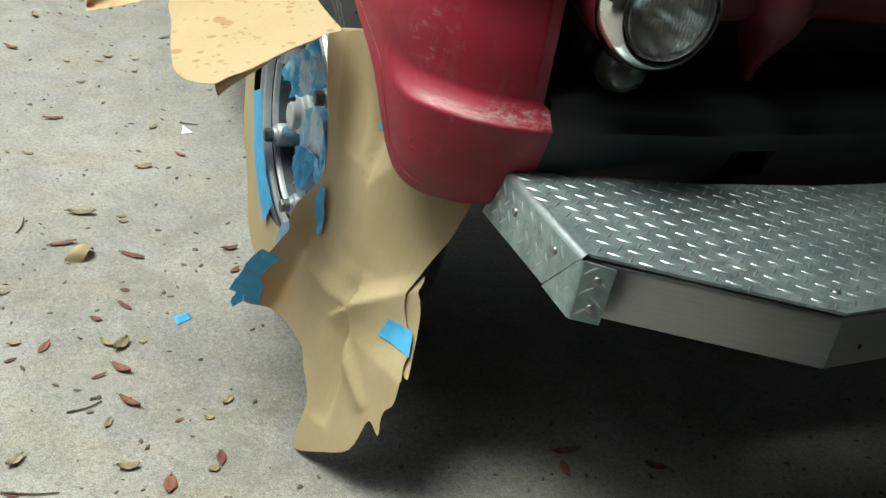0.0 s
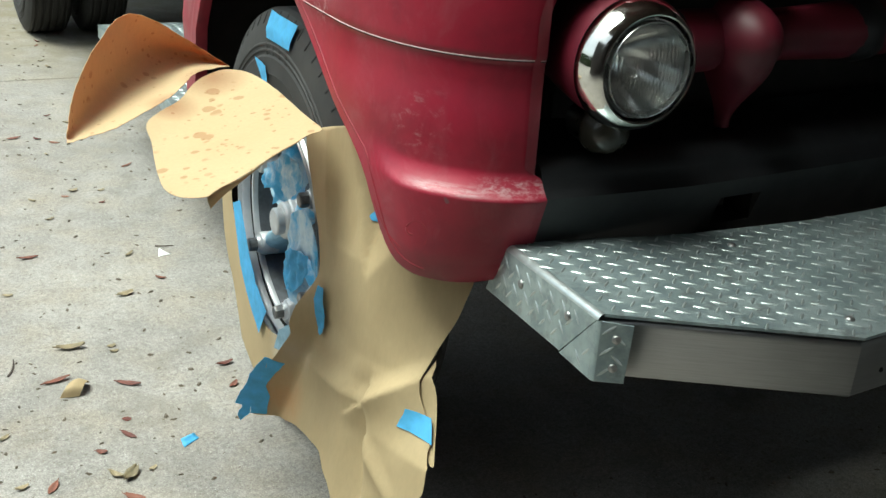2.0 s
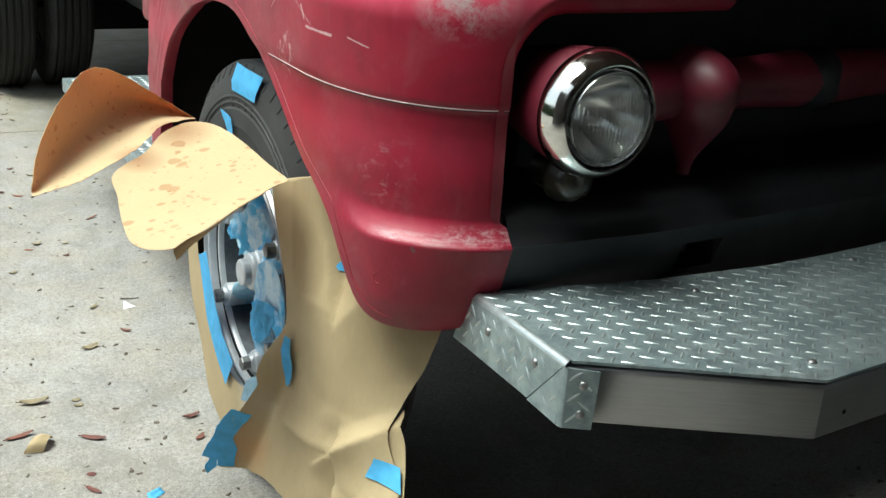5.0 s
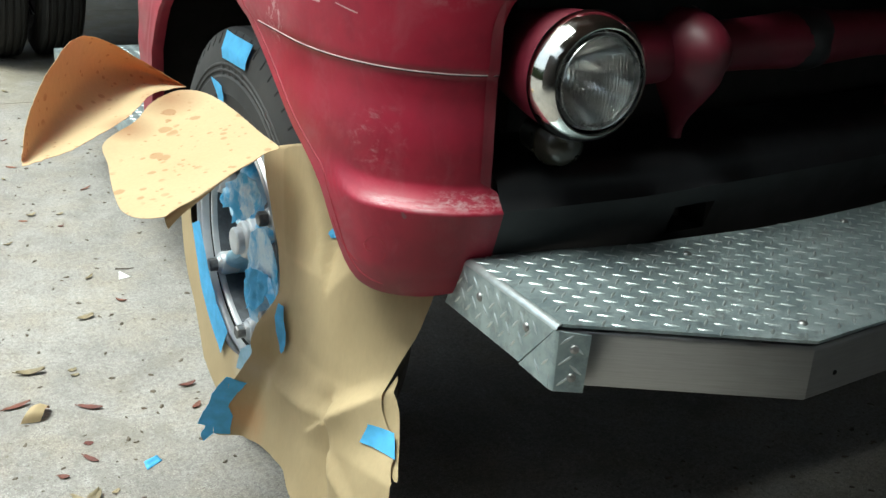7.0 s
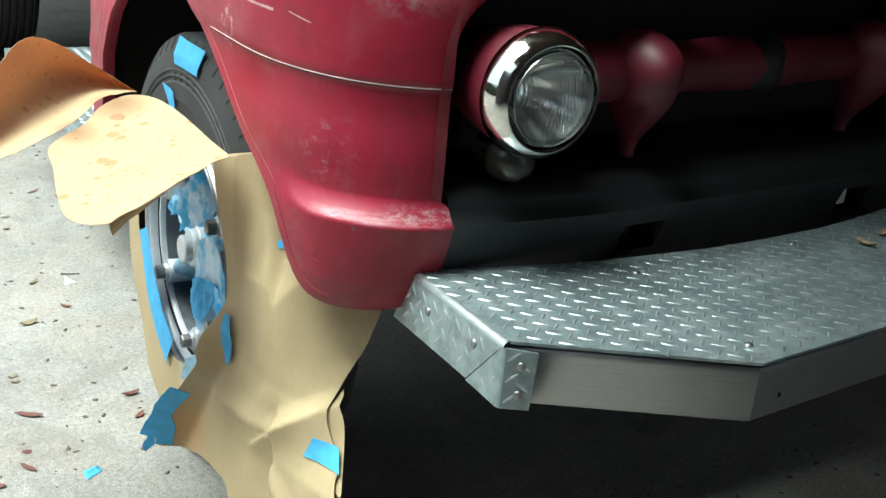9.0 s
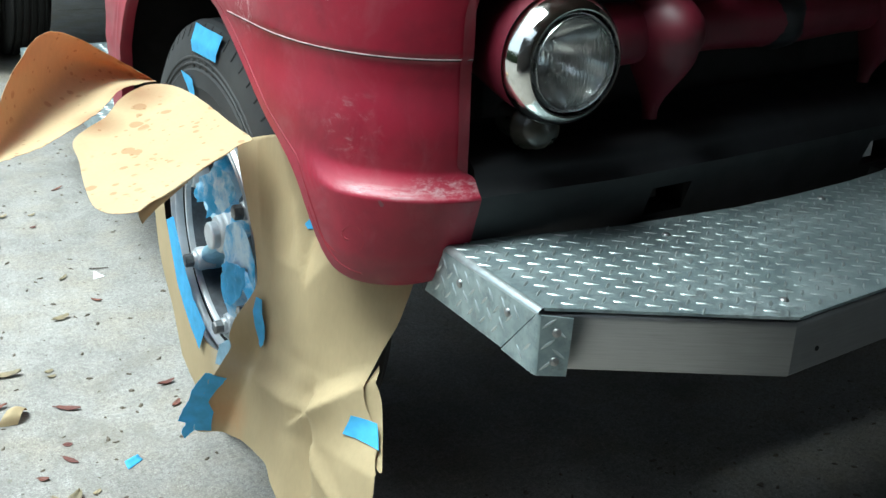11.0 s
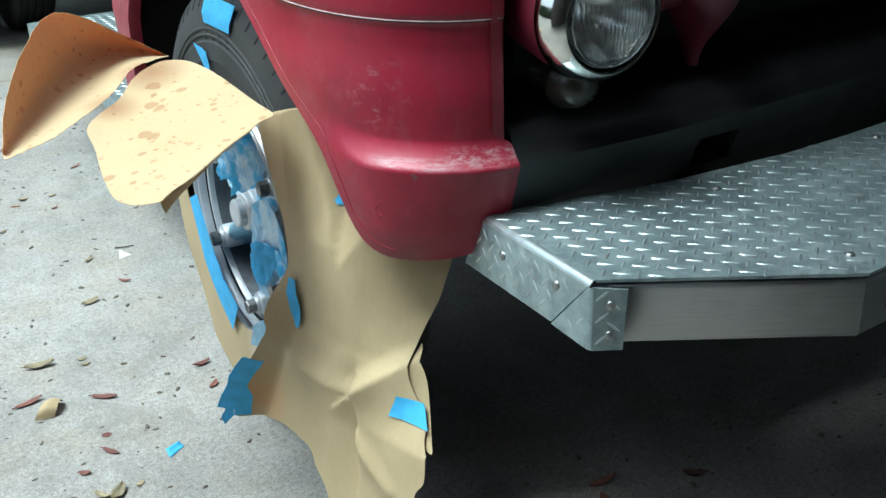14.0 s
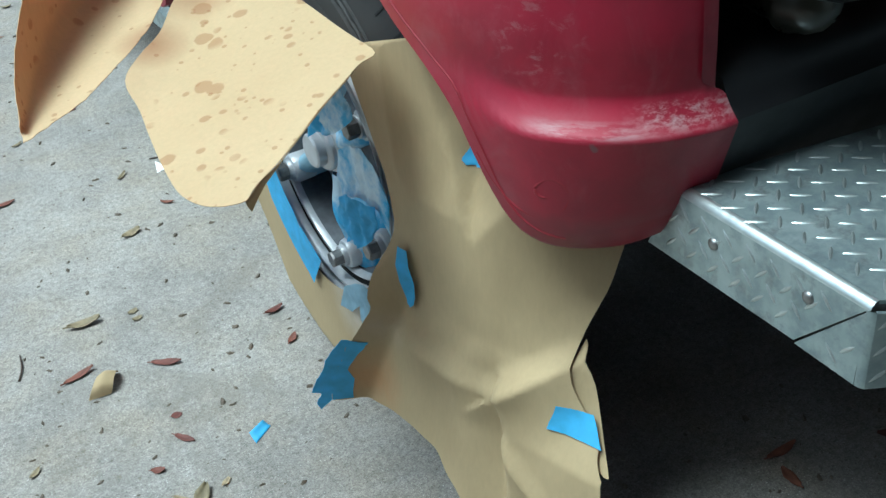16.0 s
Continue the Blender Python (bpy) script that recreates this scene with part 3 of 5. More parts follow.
def front_panels():
    # lower pan under the grille, with the ledge of the fenders carried across
    bm = bmesh.new()
    rows = []
    profile = [(1.70, 0.878), (1.57, 0.876), (1.530, 0.871), (1.511, 0.862), (1.500, 0.852), (1.4965, 0.842), (1.4905, 0.831), (1.482, 0.821), (1.4735, 0.8125), (1.475, 0.806), (1.4835, 0.776), (1.495, 0.745), (1.505, 0.716), (1.512, 0.69), (1.53, 0.655), (1.55, 0.64)]
    n = 60
    for y, z in profile:
        row = []
        for i in range(n + 1):
            x = 0.9195 + (2 * MID - 1.839) * i / n
            bow = -0.022 * (1 - ((x - MID) / 0.78) ** 2)
            row.append((x, y + bow, z))
        rows.append(row)
    grid(bm, rows)
    slots = (1.338, 2 * MID - 1.338)
    cut = [f for f in bm.faces if 0.716 < f.calc_center_median().z < 0.776 and min(abs(f.calc_center_median().x - x) for x in slots) < 0.052]
    bmesh.ops.delete(bm, geom=cut, context="FACES")
    pan = part("grille_pan", bm, BLACK, truck, "black painted pan below the grille", smooth=50)
    for x in slots:
        sleeve = bmesh.new()
        loop = ((x - 0.058, 0.714), (x + 0.058, 0.714), (x + 0.058, 0.778), (x - 0.058, 0.778))
        grid(sleeve, [[(px, y, pz) for px, pz in loop] for y in (1.487, 1.56)], True)
        part("jack_slot", sleeve, NEAR_BLACK, pan, "dark slot through the pan", smooth=0)
    part("bracket_tip", box((slots[1] - 0.02, 1.508, 0.720), (slots[1] + 0.018, 1.520, 0.790), 0.003), WHITE, pan, "white plate seen through the slot")
    # panel over the opening, between the fenders
    bm = bmesh.new()
    rows = []
    for k in range(13):
        a = math.pi / 2 * k / 12
        z = OPEN_TOP + 0.004 + 0.16 * math.sin(a)
        y = skin(0.0, OPEN_TOP + 0.01, 0.6)[0].y + 0.16 * (1 - math.cos(a))
        rows.append([(1.378 + (2 * MID - 2.756) * i / 20, y, z) for i in range(21)])
    rows.insert(0, [(p[0], p[1] + 0.03, p[2] - 0.012) for p in rows[0]])
    grid(bm, rows)
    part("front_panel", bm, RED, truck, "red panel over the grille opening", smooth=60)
    for side in (1, -1):
        b = box((1.3740, 1.4795, OPEN_TOP + 0.012), (1.3757, 1.50, 1.30))
        part("panel_seam", b if side > 0 else flip(b), WORN, truck, "rubbed bare metal seam")
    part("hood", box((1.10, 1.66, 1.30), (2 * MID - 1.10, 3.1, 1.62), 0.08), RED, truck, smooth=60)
    part("radiator_shroud", box((0.93, 1.72, 0.60), (2 * MID - 0.93, 1.78, 1.34)), NEAR_BLACK, truck, "dark radiator shroud", smooth=0)


front_panels()


def headlight(side):
    cx, cy, cz = 1.035, 1.405, 1.043
    turn = lambda profile, at, axis, n: lathe([(0.97 * r, a) for r, a in profile], at, axis, n)
    pod = turn([(0.070, 0.26), (0.090, 0.17), (0.102, 0.10), (0.1055, 0.055), (0.102, 0.043)], (cx, cy, cz), "y", 64)
    ob = part("headlight", pod if side > 0 else flip(pod), RED_SHADED, truck, "round headlight on a red pod with a chrome ring")
    ring = lathe([(0.106, 0.048), (0.1085, 0.040), (0.1085, 0.032), (0.105, 0.018), (0.0985, 0.005), (0.0925, -0.003), (0.0875, -0.006), (0.0850, -0.005), (0.0838, 0.0), (0.0838, 0.012)], (cx, cy, cz), "y", 72)
    part("chrome_ring", ring if side > 0 else flip(ring), CHROME, ob, "polished chrome ring")
    inner = turn([(0.0838, 0.008), (0.0822, 0.002), (0.0806, 0.002), (0.0800, -0.005), (0.0785, -0.0075), (0.0768, -0.007), (0.0758, -0.002), (0.0758, 0.006)], (cx, cy, cz), "y", 64)
    part("retaining_ring", inner if side > 0 else flip(inner), plain("bright_steel_ring", (0.42, 0.43, 0.43), 0.25, 0.9), ob, "steel retaining ring")
    dome = [(0.0762 * math.sin(a), -0.017 * math.cos(a) + 0.003) for a in [math.pi / 2 * i / 10 for i in range(11)]]
    dome[0] = (0.0002, dome[0][1])
    glass = turn(dome + [(0.075, 0.005)] + [(r * 0.97, a + 0.004) for r, a in reversed(dome)], (cx, cy, cz), "y", 56)
    g = part("lens", glass if side > 0 else flip(glass), GLASS, ob, "clear fluted glass lens", smooth=60)
    g.visible_shadow = False
    bowl = turn([(0.0005, 0.075)] + [(0.0765 * math.sqrt(i / 10), 0.075 * (1 - i / 10)) for i in range(1, 11)], (cx, cy + 0.006, cz), "y", 48)
    part("reflector", bowl if side > 0 else flip(bowl), DULL_MIRROR, ob, "mirror reflector bowl")
    # parking lamp below it
    lamp = lathe([(0.0005, -0.022), (0.016, -0.020), (0.029, -0.012), (0.037, 0.004), (0.040, 0.022), (0.043, 0.026), (0.043, 0.034), (0.036, 0.045), (0.034, 0.09)], (cx - 0.002, 1.475, 0.918), "y", 40)
    part("parking_lamp", lamp if side > 0 else flip(lamp), plain("smoked_lamp_glass", (0.022, 0.020, 0.014), 0.3), truck, "small dull parking lamp under the headlight")
    return ob


headlight(1)
headlight(-1)


def grille():
    bar = bmesh.new()
    rows = []
    for i in range(41):
        x = 1.06 + (2 * MID - 2.12) * i / 40
        r = 0.052 + 0.004 * math.cos((x - MID) * 14)
        rows.append([(x, 1.56 + 1.1 * r * math.cos(a), 1.045 + r * math.sin(a)) for a in [2 * math.pi * k / 20 for k in range(20)]])
    grid(bar, rows, True)
    ob = part("grille_bar", bar, RED_SHADED, truck, "red horizontal grille bar with pointed teeth")

    def tooth(x, scale=1.0):
        bm = bmesh.new()
        rows = []
        for k in range(27):
            w = k / 26
            z = 1.135 - 0.245 * w * scale
            # wide round head, then a narrow blade down to the pan
            head = math.sqrt(max(0.0, 1 - ((z - 1.065) / 0.072) ** 2)) if z > 0.993 else 0.0
            half = max(0.066 * head, 0.016 + 0.046 * ease(0.90, 1.04, z) * (1 - ease(1.05, 1.09, z)))
            nose = 0.125 * max(head, 0.15 + 0.75 * ease(0.89, 1.04, z) * (1 - ease(1.05, 1.1, z)))
            rows.append([(x + 0.10 * max(0.0, 1.04 - z) * (1 if x < MID else -1) + half * math.sin(a), 1.555 - nose * math.cos(a), z - 0.008) for a in [math.pi * (j / 16 - 0.5) for j in range(17)]])
        grid(bm, rows)
        return bm
    for x in (1.330, 2 * MID - 1.330):
        part("tooth", tooth(x), RED_SHADED, ob, "bullet shaped red tooth")
    for x in (MID,):
        part("bar_clip", lathe([(0.050, -0.05), (0.060, -0.035), (0.064, 0.0), (0.060, 0.035), (0.050, 0.05)], (x, 1.56, 1.045), "x", 24), BLACK, ob, "black band")


grille()

# ---- bumper ----
TOP = 0.725
SET_BACK = 0.085                # how much further back the bumper's far end stands
FRONT = [(0.872, 1.226), (1.213, 1.032), (2 * MID - 1.213, 1.032 + SET_BACK), (2 * MID - 0.872, 1.226 + SET_BACK)]
BACK = [(0.870, 1.512), (1.212, 1.452), (1.478, 1.440), (1.634, 1.446), (1.815, 1.462), (1.946, 1.484), (2.105, 1.520), (2 * MID - 0.870, 1.512 + SET_BACK)]


def far_end(bm):
    flip(bm)
    for v in bm.verts:
        v.co.y += SET_BACK
    return bm


def inside(poly, x, y):
    hit = False
    for (ax, ay), (bx, by) in zip(poly, poly[1:] + poly[:1]):
        if (ay > y) != (by > y) and x < (bx - ax) * (y - ay) / (by - ay) + ax:
            hit = not hit
    return hit


def near_edge(poly, x, y):
    best = 9.0
    p = Vector((x, y))
    for a, b in zip(poly, poly[1:] + poly[:1]):
        a, b = Vector(a), Vector(b)
        t = min(1, max(0, (p - a).dot(b - a) / (b - a).length_squared))
        best = min(best, (p - a - (b - a) * t).length)
    return best


def lugs(bm, frame_m, poly, start=(0.0, 0.0), a=(0.0365, 0.0), b=(0.0, 0.0365), slant=45.0, length=0.0140, width=0.0029, height=0.0014):
    """Raised ribs of tread plate over a polygon in the plane of frame_m (x, y in plane, z out of it), one set on the lattice, the crossing set halfway."""
    a, b, start = Vector(a), Vector(b), Vector(start)
    det = a.x * b.y - a.y * b.x
    cells = [((p[0] - start.x) * b.y - (p[1] - start.y) * b.x, a.x * (p[1] - start.y) - a.y * (p[0] - start.x)) for p in poly]
    us, vs = [c[0] / det for c in cells], [c[1] / det for c in cells]
    for i in range(int(min(us)) - 2, int(max(us)) + 3):
        for j, turned in [(q, w) for q in range(int(min(vs)) - 2, int(max(vs)) + 3) for w in (0, 1)]:
            c = start + a * (i + 0.5 * turned) + b * (j + 0.5 * turned)
            if not inside(poly, c.x, c.y) or near_edge(poly, c.x, c.y) < 0.006:
                continue
            w = radians(-slant if turned else slant) + 0.06 * noise.noise((c.x * 70, c.y * 70, 1.0))
            e = Vector((math.cos(w), math.sin(w)))
            n = Vector((-e.y, e.x))
            put = lambda u, v, z: bm.verts.new(frame_m @ Vector((c.x + e.x * u + n.x * v, c.y + e.y * u + n.y * v, z)))
            tips = [put(u * length, 0.0, -0.0003) for u in (-1, 1)]
            rows = []
            for u in (-0.8, -0.45, 0.0, 0.45, 0.8):
                swell = (1 - u * u) ** 0.75
                rows.append([put(u * length, width * v * swell, (height + 0.0003) * swell * (1 - v * v) - 0.0003) for v in (-1, -0.55, 0, 0.55, 1)])
            faces = [(p[k], q[k], q[k + 1], p[k + 1]) for p, q in zip(rows, rows[1:]) for k in range(4)]
            faces += [(tips[0], rows[0][k], rows[0][k + 1]) for k in range(4)] + [(tips[1], rows[-1][k + 1], rows[-1][k]) for k in range(4)]
            for f in faces:
                bm.faces.new(f).material_index = 1


def bolt_head(centre, axis, r=0.0075, parent=None):
    n = {"z": Vector((0, 0, 1)), "x": Vector((-1, 0, 0)), "y": Vector((0, -1, 0))}[axis]
    q = n.to_track_quat("Z", "Y").to_matrix().to_4x4()
    bm = bmesh.new()
    lathe([(r * math.cos(math.pi / 2 * i / 6), 0.6 * r * math.sin(math.pi / 2 * i / 6)) for i in range(6)] + [(0.0002, 0.6 * r)], (0, 0, 0), "z", 14, bm)
    bm.transform(Matrix.Translation(centre) @ q)
    part("bolt", bm, STEEL, parent, "domed bolt head")


def bumper():
    ends = lambda x: min(max(x, 0.882), 2 * MID - 0.882)
    poly = [(ends(x), y) for x, y in FRONT + BACK[::-1]]
    bm = bmesh.new()
    slab(bm, [(x, y, TOP - 0.005) for x, y in poly], (0, 0, 0.005))
    lugs(bm, Matrix.Translation((0, 0, TOP)), poly, (0.8895, 1.475), (0.0385, 0.0042), (-0.0007, -0.0368), -42)
    top = part("bumper", bm, TREAD, truck, "aluminium tread plate step bumper with a steel face", smooth=26)
    H = 0.105
    for side in (1, -1):
        # folded end plate
        bm = bmesh.new()
        x0 = 0.872
        end = [(1.516, TOP - 0.010), (1.2305, TOP - 0.010), (1.3165, TOP - H), (1.560, TOP - H)]
        slab(bm, [(x0 - 0.002, y, z) for y, z in end], (0.004, 0, 0))
        m = Matrix(((0, 0, -1, x0 - 0.002), (1, 0, 0, 0), (0, 1, 0, 0), (0, 0, 0, 1)))
        lugs(bm, m, end, (1.4975, 0.696), (-0.0362, 0.0), (0.002, -0.0353), 48)
        part("end_plate", bm if side > 0 else far_end(bm), TREAD, top, smooth=26)
        b = bmesh.new()
        rows = []
        for k in range(9):
            a = math.pi / 2 * k / 8
            rows.append([(x0 + 0.0095 - 0.0115 * math.cos(a), y, TOP - 0.0115 + 0.0115 * math.sin(a)) for y in (1.2265, 1.30, 1.40, 1.5135)])
        grid(b, rows)
        part("folded_edge", b if side > 0 else far_end(b), POLISHED, top, "bright rubbed fold of the plate")
        # corner piece that wraps on to the face
        bm = bmesh.new()
        tri = [(1.228, TOP - 0.010), (1.231, TOP - H - 0.004), (1.314, TOP - H - 0.002)]
        slab(bm, [(x0 - 0.0035, y, z) for y, z in tri], (0.004, 0, 0))
        lugs(bm, Matrix(((0, 0, -1, x0 - 0.0035), (1, 0, 0, 0), (0, 1, 0, 0), (0, 0, 0, 1))), tri, (1.262, 0.672), (-0.0362, 0.0), (0.002, -0.0353), 48)
        f = (Vector((*FRONT[1], 0)) - Vector((*FRONT[0], 0))).normalized()
        n = Vector((f.y, -f.x, 0))
        o = Vector((x0 - 0.002, 1.226, 0)) + n * 0.001
        wrap = [(0.005, TOP - 0.008), (0.054, TOP - 0.012), (0.050, TOP - H - 0.004), (0.005, TOP - H - 0.004)]
        slab(bm, [o + f * u + Vector((0, 0, z)) for u, z in wrap], n * 0.004)
        m = Matrix(((f.x, 0, n.x, o.x + n.x * 0.004), (f.y, 0, n.y, o.y + n.y * 0.004), (0, 1, 0, 0), (0, 0, 0, 1)))
        lugs(bm, m, wrap, (0.018, 0.704), (0.034, 0.006), (0.0, -0.035), 40)
        rows = []
        for k in range(7):
            w = k / 6
            p0, p1, p2 = Vector((x0 - 0.0035, 1.230, 0)), Vector((x0 - 0.0035, 1.2225, 0)), o + f * 0.006 + n * 0.004
            q = (1 - w) ** 2 * p0 + 2 * w * (1 - w) * p1 + w * w * p2
            rows.append([(q.x, q.y, TOP - 0.008), (q.x, q.y, TOP - H - 0.004)])
        grid(bm, rows)
        part("corner_piece", bm if side > 0 else far_end(bm), TREAD, top, smooth=26)
        for u, z in ((0.030, 0.690), (0.030, 0.642)):
            c = o + f * u + n * 0.006
            c.z = z
            b = bmesh.new()
            lathe([(0.0075, 0.0), (0.0065, 0.003), (0.0035, 0.0045), (0.0002, 0.005)], (0, 0, 0), "z", 12, b)
            b.transform(Matrix.Translation(c) @ n.to_track_quat("Z", "Y").to_matrix().to_4x4())
            part("bolt", b if side > 0 else far_end(b), STEEL, top)
    # plain steel channel behind the top plate's edge
    bm = bmesh.new()
    inset = 0.004
    ring = [(0.880, 1.229 + inset * 0.6), (1.214, 1.032 + inset), (2 * MID - 1.214, 1.032 + SET_BACK + inset), (2 * MID - 0.880, 1.229 + SET_BACK + inset * 0.6)]
    rows = [[(x, y + 0.04, TOP - 0.011) for x, y in ring], [(x, y + 0.008, TOP - 0.011) for x, y in ring], [(x, y + 0.003, TOP - 0.0125) for x, y in ring], [(x, y + 0.0006, TOP - 0.016) for x, y in ring], [(x, y, TOP - 0.021) for x, y in ring], [(x, y, TOP - H + 0.004) for x, y in ring], [(x, y + 0.004, TOP - H) for x, y in ring], [(x, y + 0.05, TOP - H) for x, y in ring]]
    grid(bm, rows)
    solid(part("face_channel", bm, STEEL, top, "plain brushed steel face", smooth=30), 0.003, -1)
    for x, y in ((1.237, 1.088), (1.254, 1.383), (1.671, 1.407), (2 * MID - 1.239, 1.085 + SET_BACK)):
        bolt_head((x, y, TOP), "z", 0.008, top)
    for y, z in ((1.304, 0.687), (1.447, 0.678)):
        bolt_head((0.870, y, z), "x", 0.008, top)
    for x in (1.275, 1.60):
        part("rivet_hole", lathe([(0.0002, -0.0006), (0.004, -0.0005), (0.0042, 0.001)], (x, 1.032 + SET_BACK * (x - 1.213) / (2 * MID - 2.426) + inset - 0.001, 0.655), "y", 12), NEAR_BLACK, top)
    for x in (1.30, 2 * MID - 1.30):
        part("bracket", box((x - 0.04, 1.2, TOP - H), (x + 0.04, 1.9, TOP - 0.02)), NEAR_BLACK, top, "dark steel bracket", smooth=0)


bumper()


def set_back(ob):
    """The truck stands a little askew: its far half is set back."""
    for v in ob.data.vertices:
        v.co.y += 0.085 * max(0.0, v.co.x - 1.2) * (1 - ease(1.9, 2.6, v.co.y))


for ob in list(truck.children_recursive):
    if ob.name.split(".")[0] != "bumper" and ob.parent.name.split(".")[0] != "bumper":
        set_back(ob)

# ---- wheels ----
WHEEL = Vector((0.842, 2.265, 0.482))


def tyre_mesh(centre, radius=0.484, half=0.118, rim=0.262, ribs=True):
    prof = [(rim, half * 0.62), (rim + 0.012, half * 0.80), (rim + 0.05, half * 0.93), (rim + 0.075, half * 0.985), (rim + 0.079, half * 1.0), (rim + 0.085, half * 0.99),
            (rim + 0.115, half * 1.0), (rim + 0.12, half * 0.97), (rim + 0.126, half * 0.97), (rim + 0.128, half * 0.995), (rim + 0.131, half * 0.995), (rim + 0.133, half * 0.97), (rim + 0.139, half * 0.97), (rim + 0.141, half * 0.99), (rim + 0.144, half * 0.99), (radius - 0.075, half * 0.965), (radius - 0.07, half * 0.96), (radius - 0.035, half * 0.90), (radius - 0.028, half * 0.87), (radius - 0.006, half * 0.78)]
    tread = []
    if ribs:
        for k in (0.60, 0.30, 0.0, -0.30, -0.60):
            c = half * k
            tread += [(radius, c + 0.009), (radius - 0.010, c + 0.004), (radius - 0.010, c - 0.004), (radius, c - 0.009)]
    full = prof + tread + [(r, -a) for r, a in reversed(prof)]
    return lathe([(r, -a) for r, a in full], centre, "x", 96)


def front_wheel(side):
    c = WHEEL
    F = lambda b: b if side > 0 else flip(b)
    wheel = part("front_wheel", F(tyre_mesh(c)), RUBBER_GREY, truck, "front tyre on a silver demountable rim", smooth=35)
    # cuts in the tread's shoulder
    cut = bmesh.new()
    slab(cut, [(-0.1070, -0.0016, 0.4505), (-0.1035, -0.0016, 0.4572), (-0.0935, -0.0016, 0.4765), (-0.085, -0.0016, 0.470), (-0.098, -0.0016, 0.447)], (0, 0.0032, 0))
    first = part("tread_cut", F(cut), NEAR_BLACK, wheel, "dark cut in the tyre's shoulder", smooth=0)
    centre = Vector((c.x if side > 0 else 2 * MID - c.x, c.y, c.z))
    if side < 0:
        first.data.transform(Matrix.Translation((-2 * MID, 0, 0)))
    for i in range(64):
        ob = first if i == 0 else first.copy()
        if i:
            scene.collection.objects.link(ob)
        ob.matrix_basis = Matrix.Translation(centre) @ Matrix.Rotation(2 * math.pi * i / 64, 4, "X")
    x0 = c.x - 0.108
    ring = lathe([(0.264, 0.016), (0.286, 0.006), (0.289, -0.002), (0.286, -0.010), (0.279, -0.011), (0.276, -0.004), (0.275, 0.018)], (x0, c.y, c.z), "x", 96)
    part("lock_ring", F(ring), SILVER, wheel, "silver painted lock ring", smooth=35)
    gap = lathe([(0.277, 0.010), (0.264, 0.012), (0.2545, 0.010), (0.2535, 0.022), (0.2450, 0.024)], (x0, c.y, c.z), "x", 72)
    part("rim_gap", F(gap), NEAR_BLACK, wheel, "dark gap between the rings")
    rim = lathe([(0.2665, 0.020), (0.266, -0.001), (0.263, -0.006), (0.258, -0.006), (0.2545, 0.0), (0.254, 0.012)], (x0, c.y, c.z), "x", 96)
    part("rim", F(rim), SILVER, wheel, "silver painted rim", smooth=35)
    seat = lathe([(0.2455, 0.026), (0.245, 0.016), (0.242, 0.012), (0.238, 0.013), (0.236, 0.018), (0.2355, 0.026)], (x0, c.y, c.z), "x", 96)
    part("clamp_seat", F(seat), SILVER, wheel, "silver inner band of the rim", smooth=35)
    barrel = lathe([(0.2365, 0.024), (0.235, 0.06), (0.232, 0.12), (0.232, 0.20)], (x0, c.y, c.z), "x", 72)
    part("rim_barrel", F(barrel), DRUM, wheel, "dark inside of the rim")
    drum = lathe([(0.0005, 0.055), (0.09, 0.055), (0.105, 0.066), (0.176, 0.068), (0.186, 0.074), (0.190, 0.085), (0.190, 0.20)], (x0, c.y, c.z), "x", 48)
    part("brake_drum", F(drum), DRUM, wheel, "dark brake drum")
    hub = lathe([(0.0005, -0.024), (0.028, -0.024), (0.031, -0.021), (0.031, -0.006), (0.040, -0.004), (0.043, 0.0), (0.043, 0.007), (0.047, 0.008), (0.050, 0.012), (0.050, 0.022), (0.056, 0.03), (0.058, 0.09)], (c.x - 0.100, c.y - 0.005, c.z + 0.012), "x", 48)
    part("hub", F(hub), SILVER, wheel, "silver stepped hub cap", smooth=35)
    for deg, wide, taped in ((-34, 0.026, False), (-96, 0.040, True), (-151, 0.040, True), (144, 0.040, True), (85, 0.034, True), (25, 0.012, False)):
        a = radians(deg)
        u, v = Vector((0, math.cos(a), math.sin(a))), Vector((0, -math.sin(a), math.cos(a)))
        bm = bmesh.new()
        rows = []
        for k in range(9):
            w = k / 8
            r = 0.05 + 0.185 * w
            half = wide * (0.55 + 0.45 * w ** 1.6)
            lift = 0.010 * math.sin(math.pi * w) + 0.004 * math.sin(9 * w + deg)
            o = Vector((x0 + 0.028 - lift + 0.012 * w, c.y, c.z)) + u * r
            rows.append([o + v * half * q + Vector((d, 0, 0)) for q, d in ((-1.0, 0.05), (-1.0, 0.012), (-0.75, -0.004), (-0.3, -0.010 + 0.004 * math.sin(7 * w)), (0.3, -0.011), (0.75, -0.004), (1.0, 0.012), (1.0, 0.05))])
        grid(bm, rows)
        part("spoke", F(bm), TAPE_SPRAYED if taped else TAPE_PALE, wheel, "spoke covered in sprayed blue tape" if taped else "", smooth=50)
    # raised marks on the sidewall
    for deg in (78, 84, 90, 96, 118, 124, 130, 136):
        a = radians(deg)
        b = box((-0.0022, -0.010, -0.014), (0.003, 0.010, 0.014), 0.001)
        b.transform(Matrix.Translation((c.x - 0.1135, c.y + 0.395 * math.cos(a), c.z + 0.395 * math.sin(a))) @ Matrix.Rotation(a - math.pi / 2, 4, "X"))
        part("sidewall_mark", F(b), RUBBER_GREY, wheel, "raised mark on the sidewall")
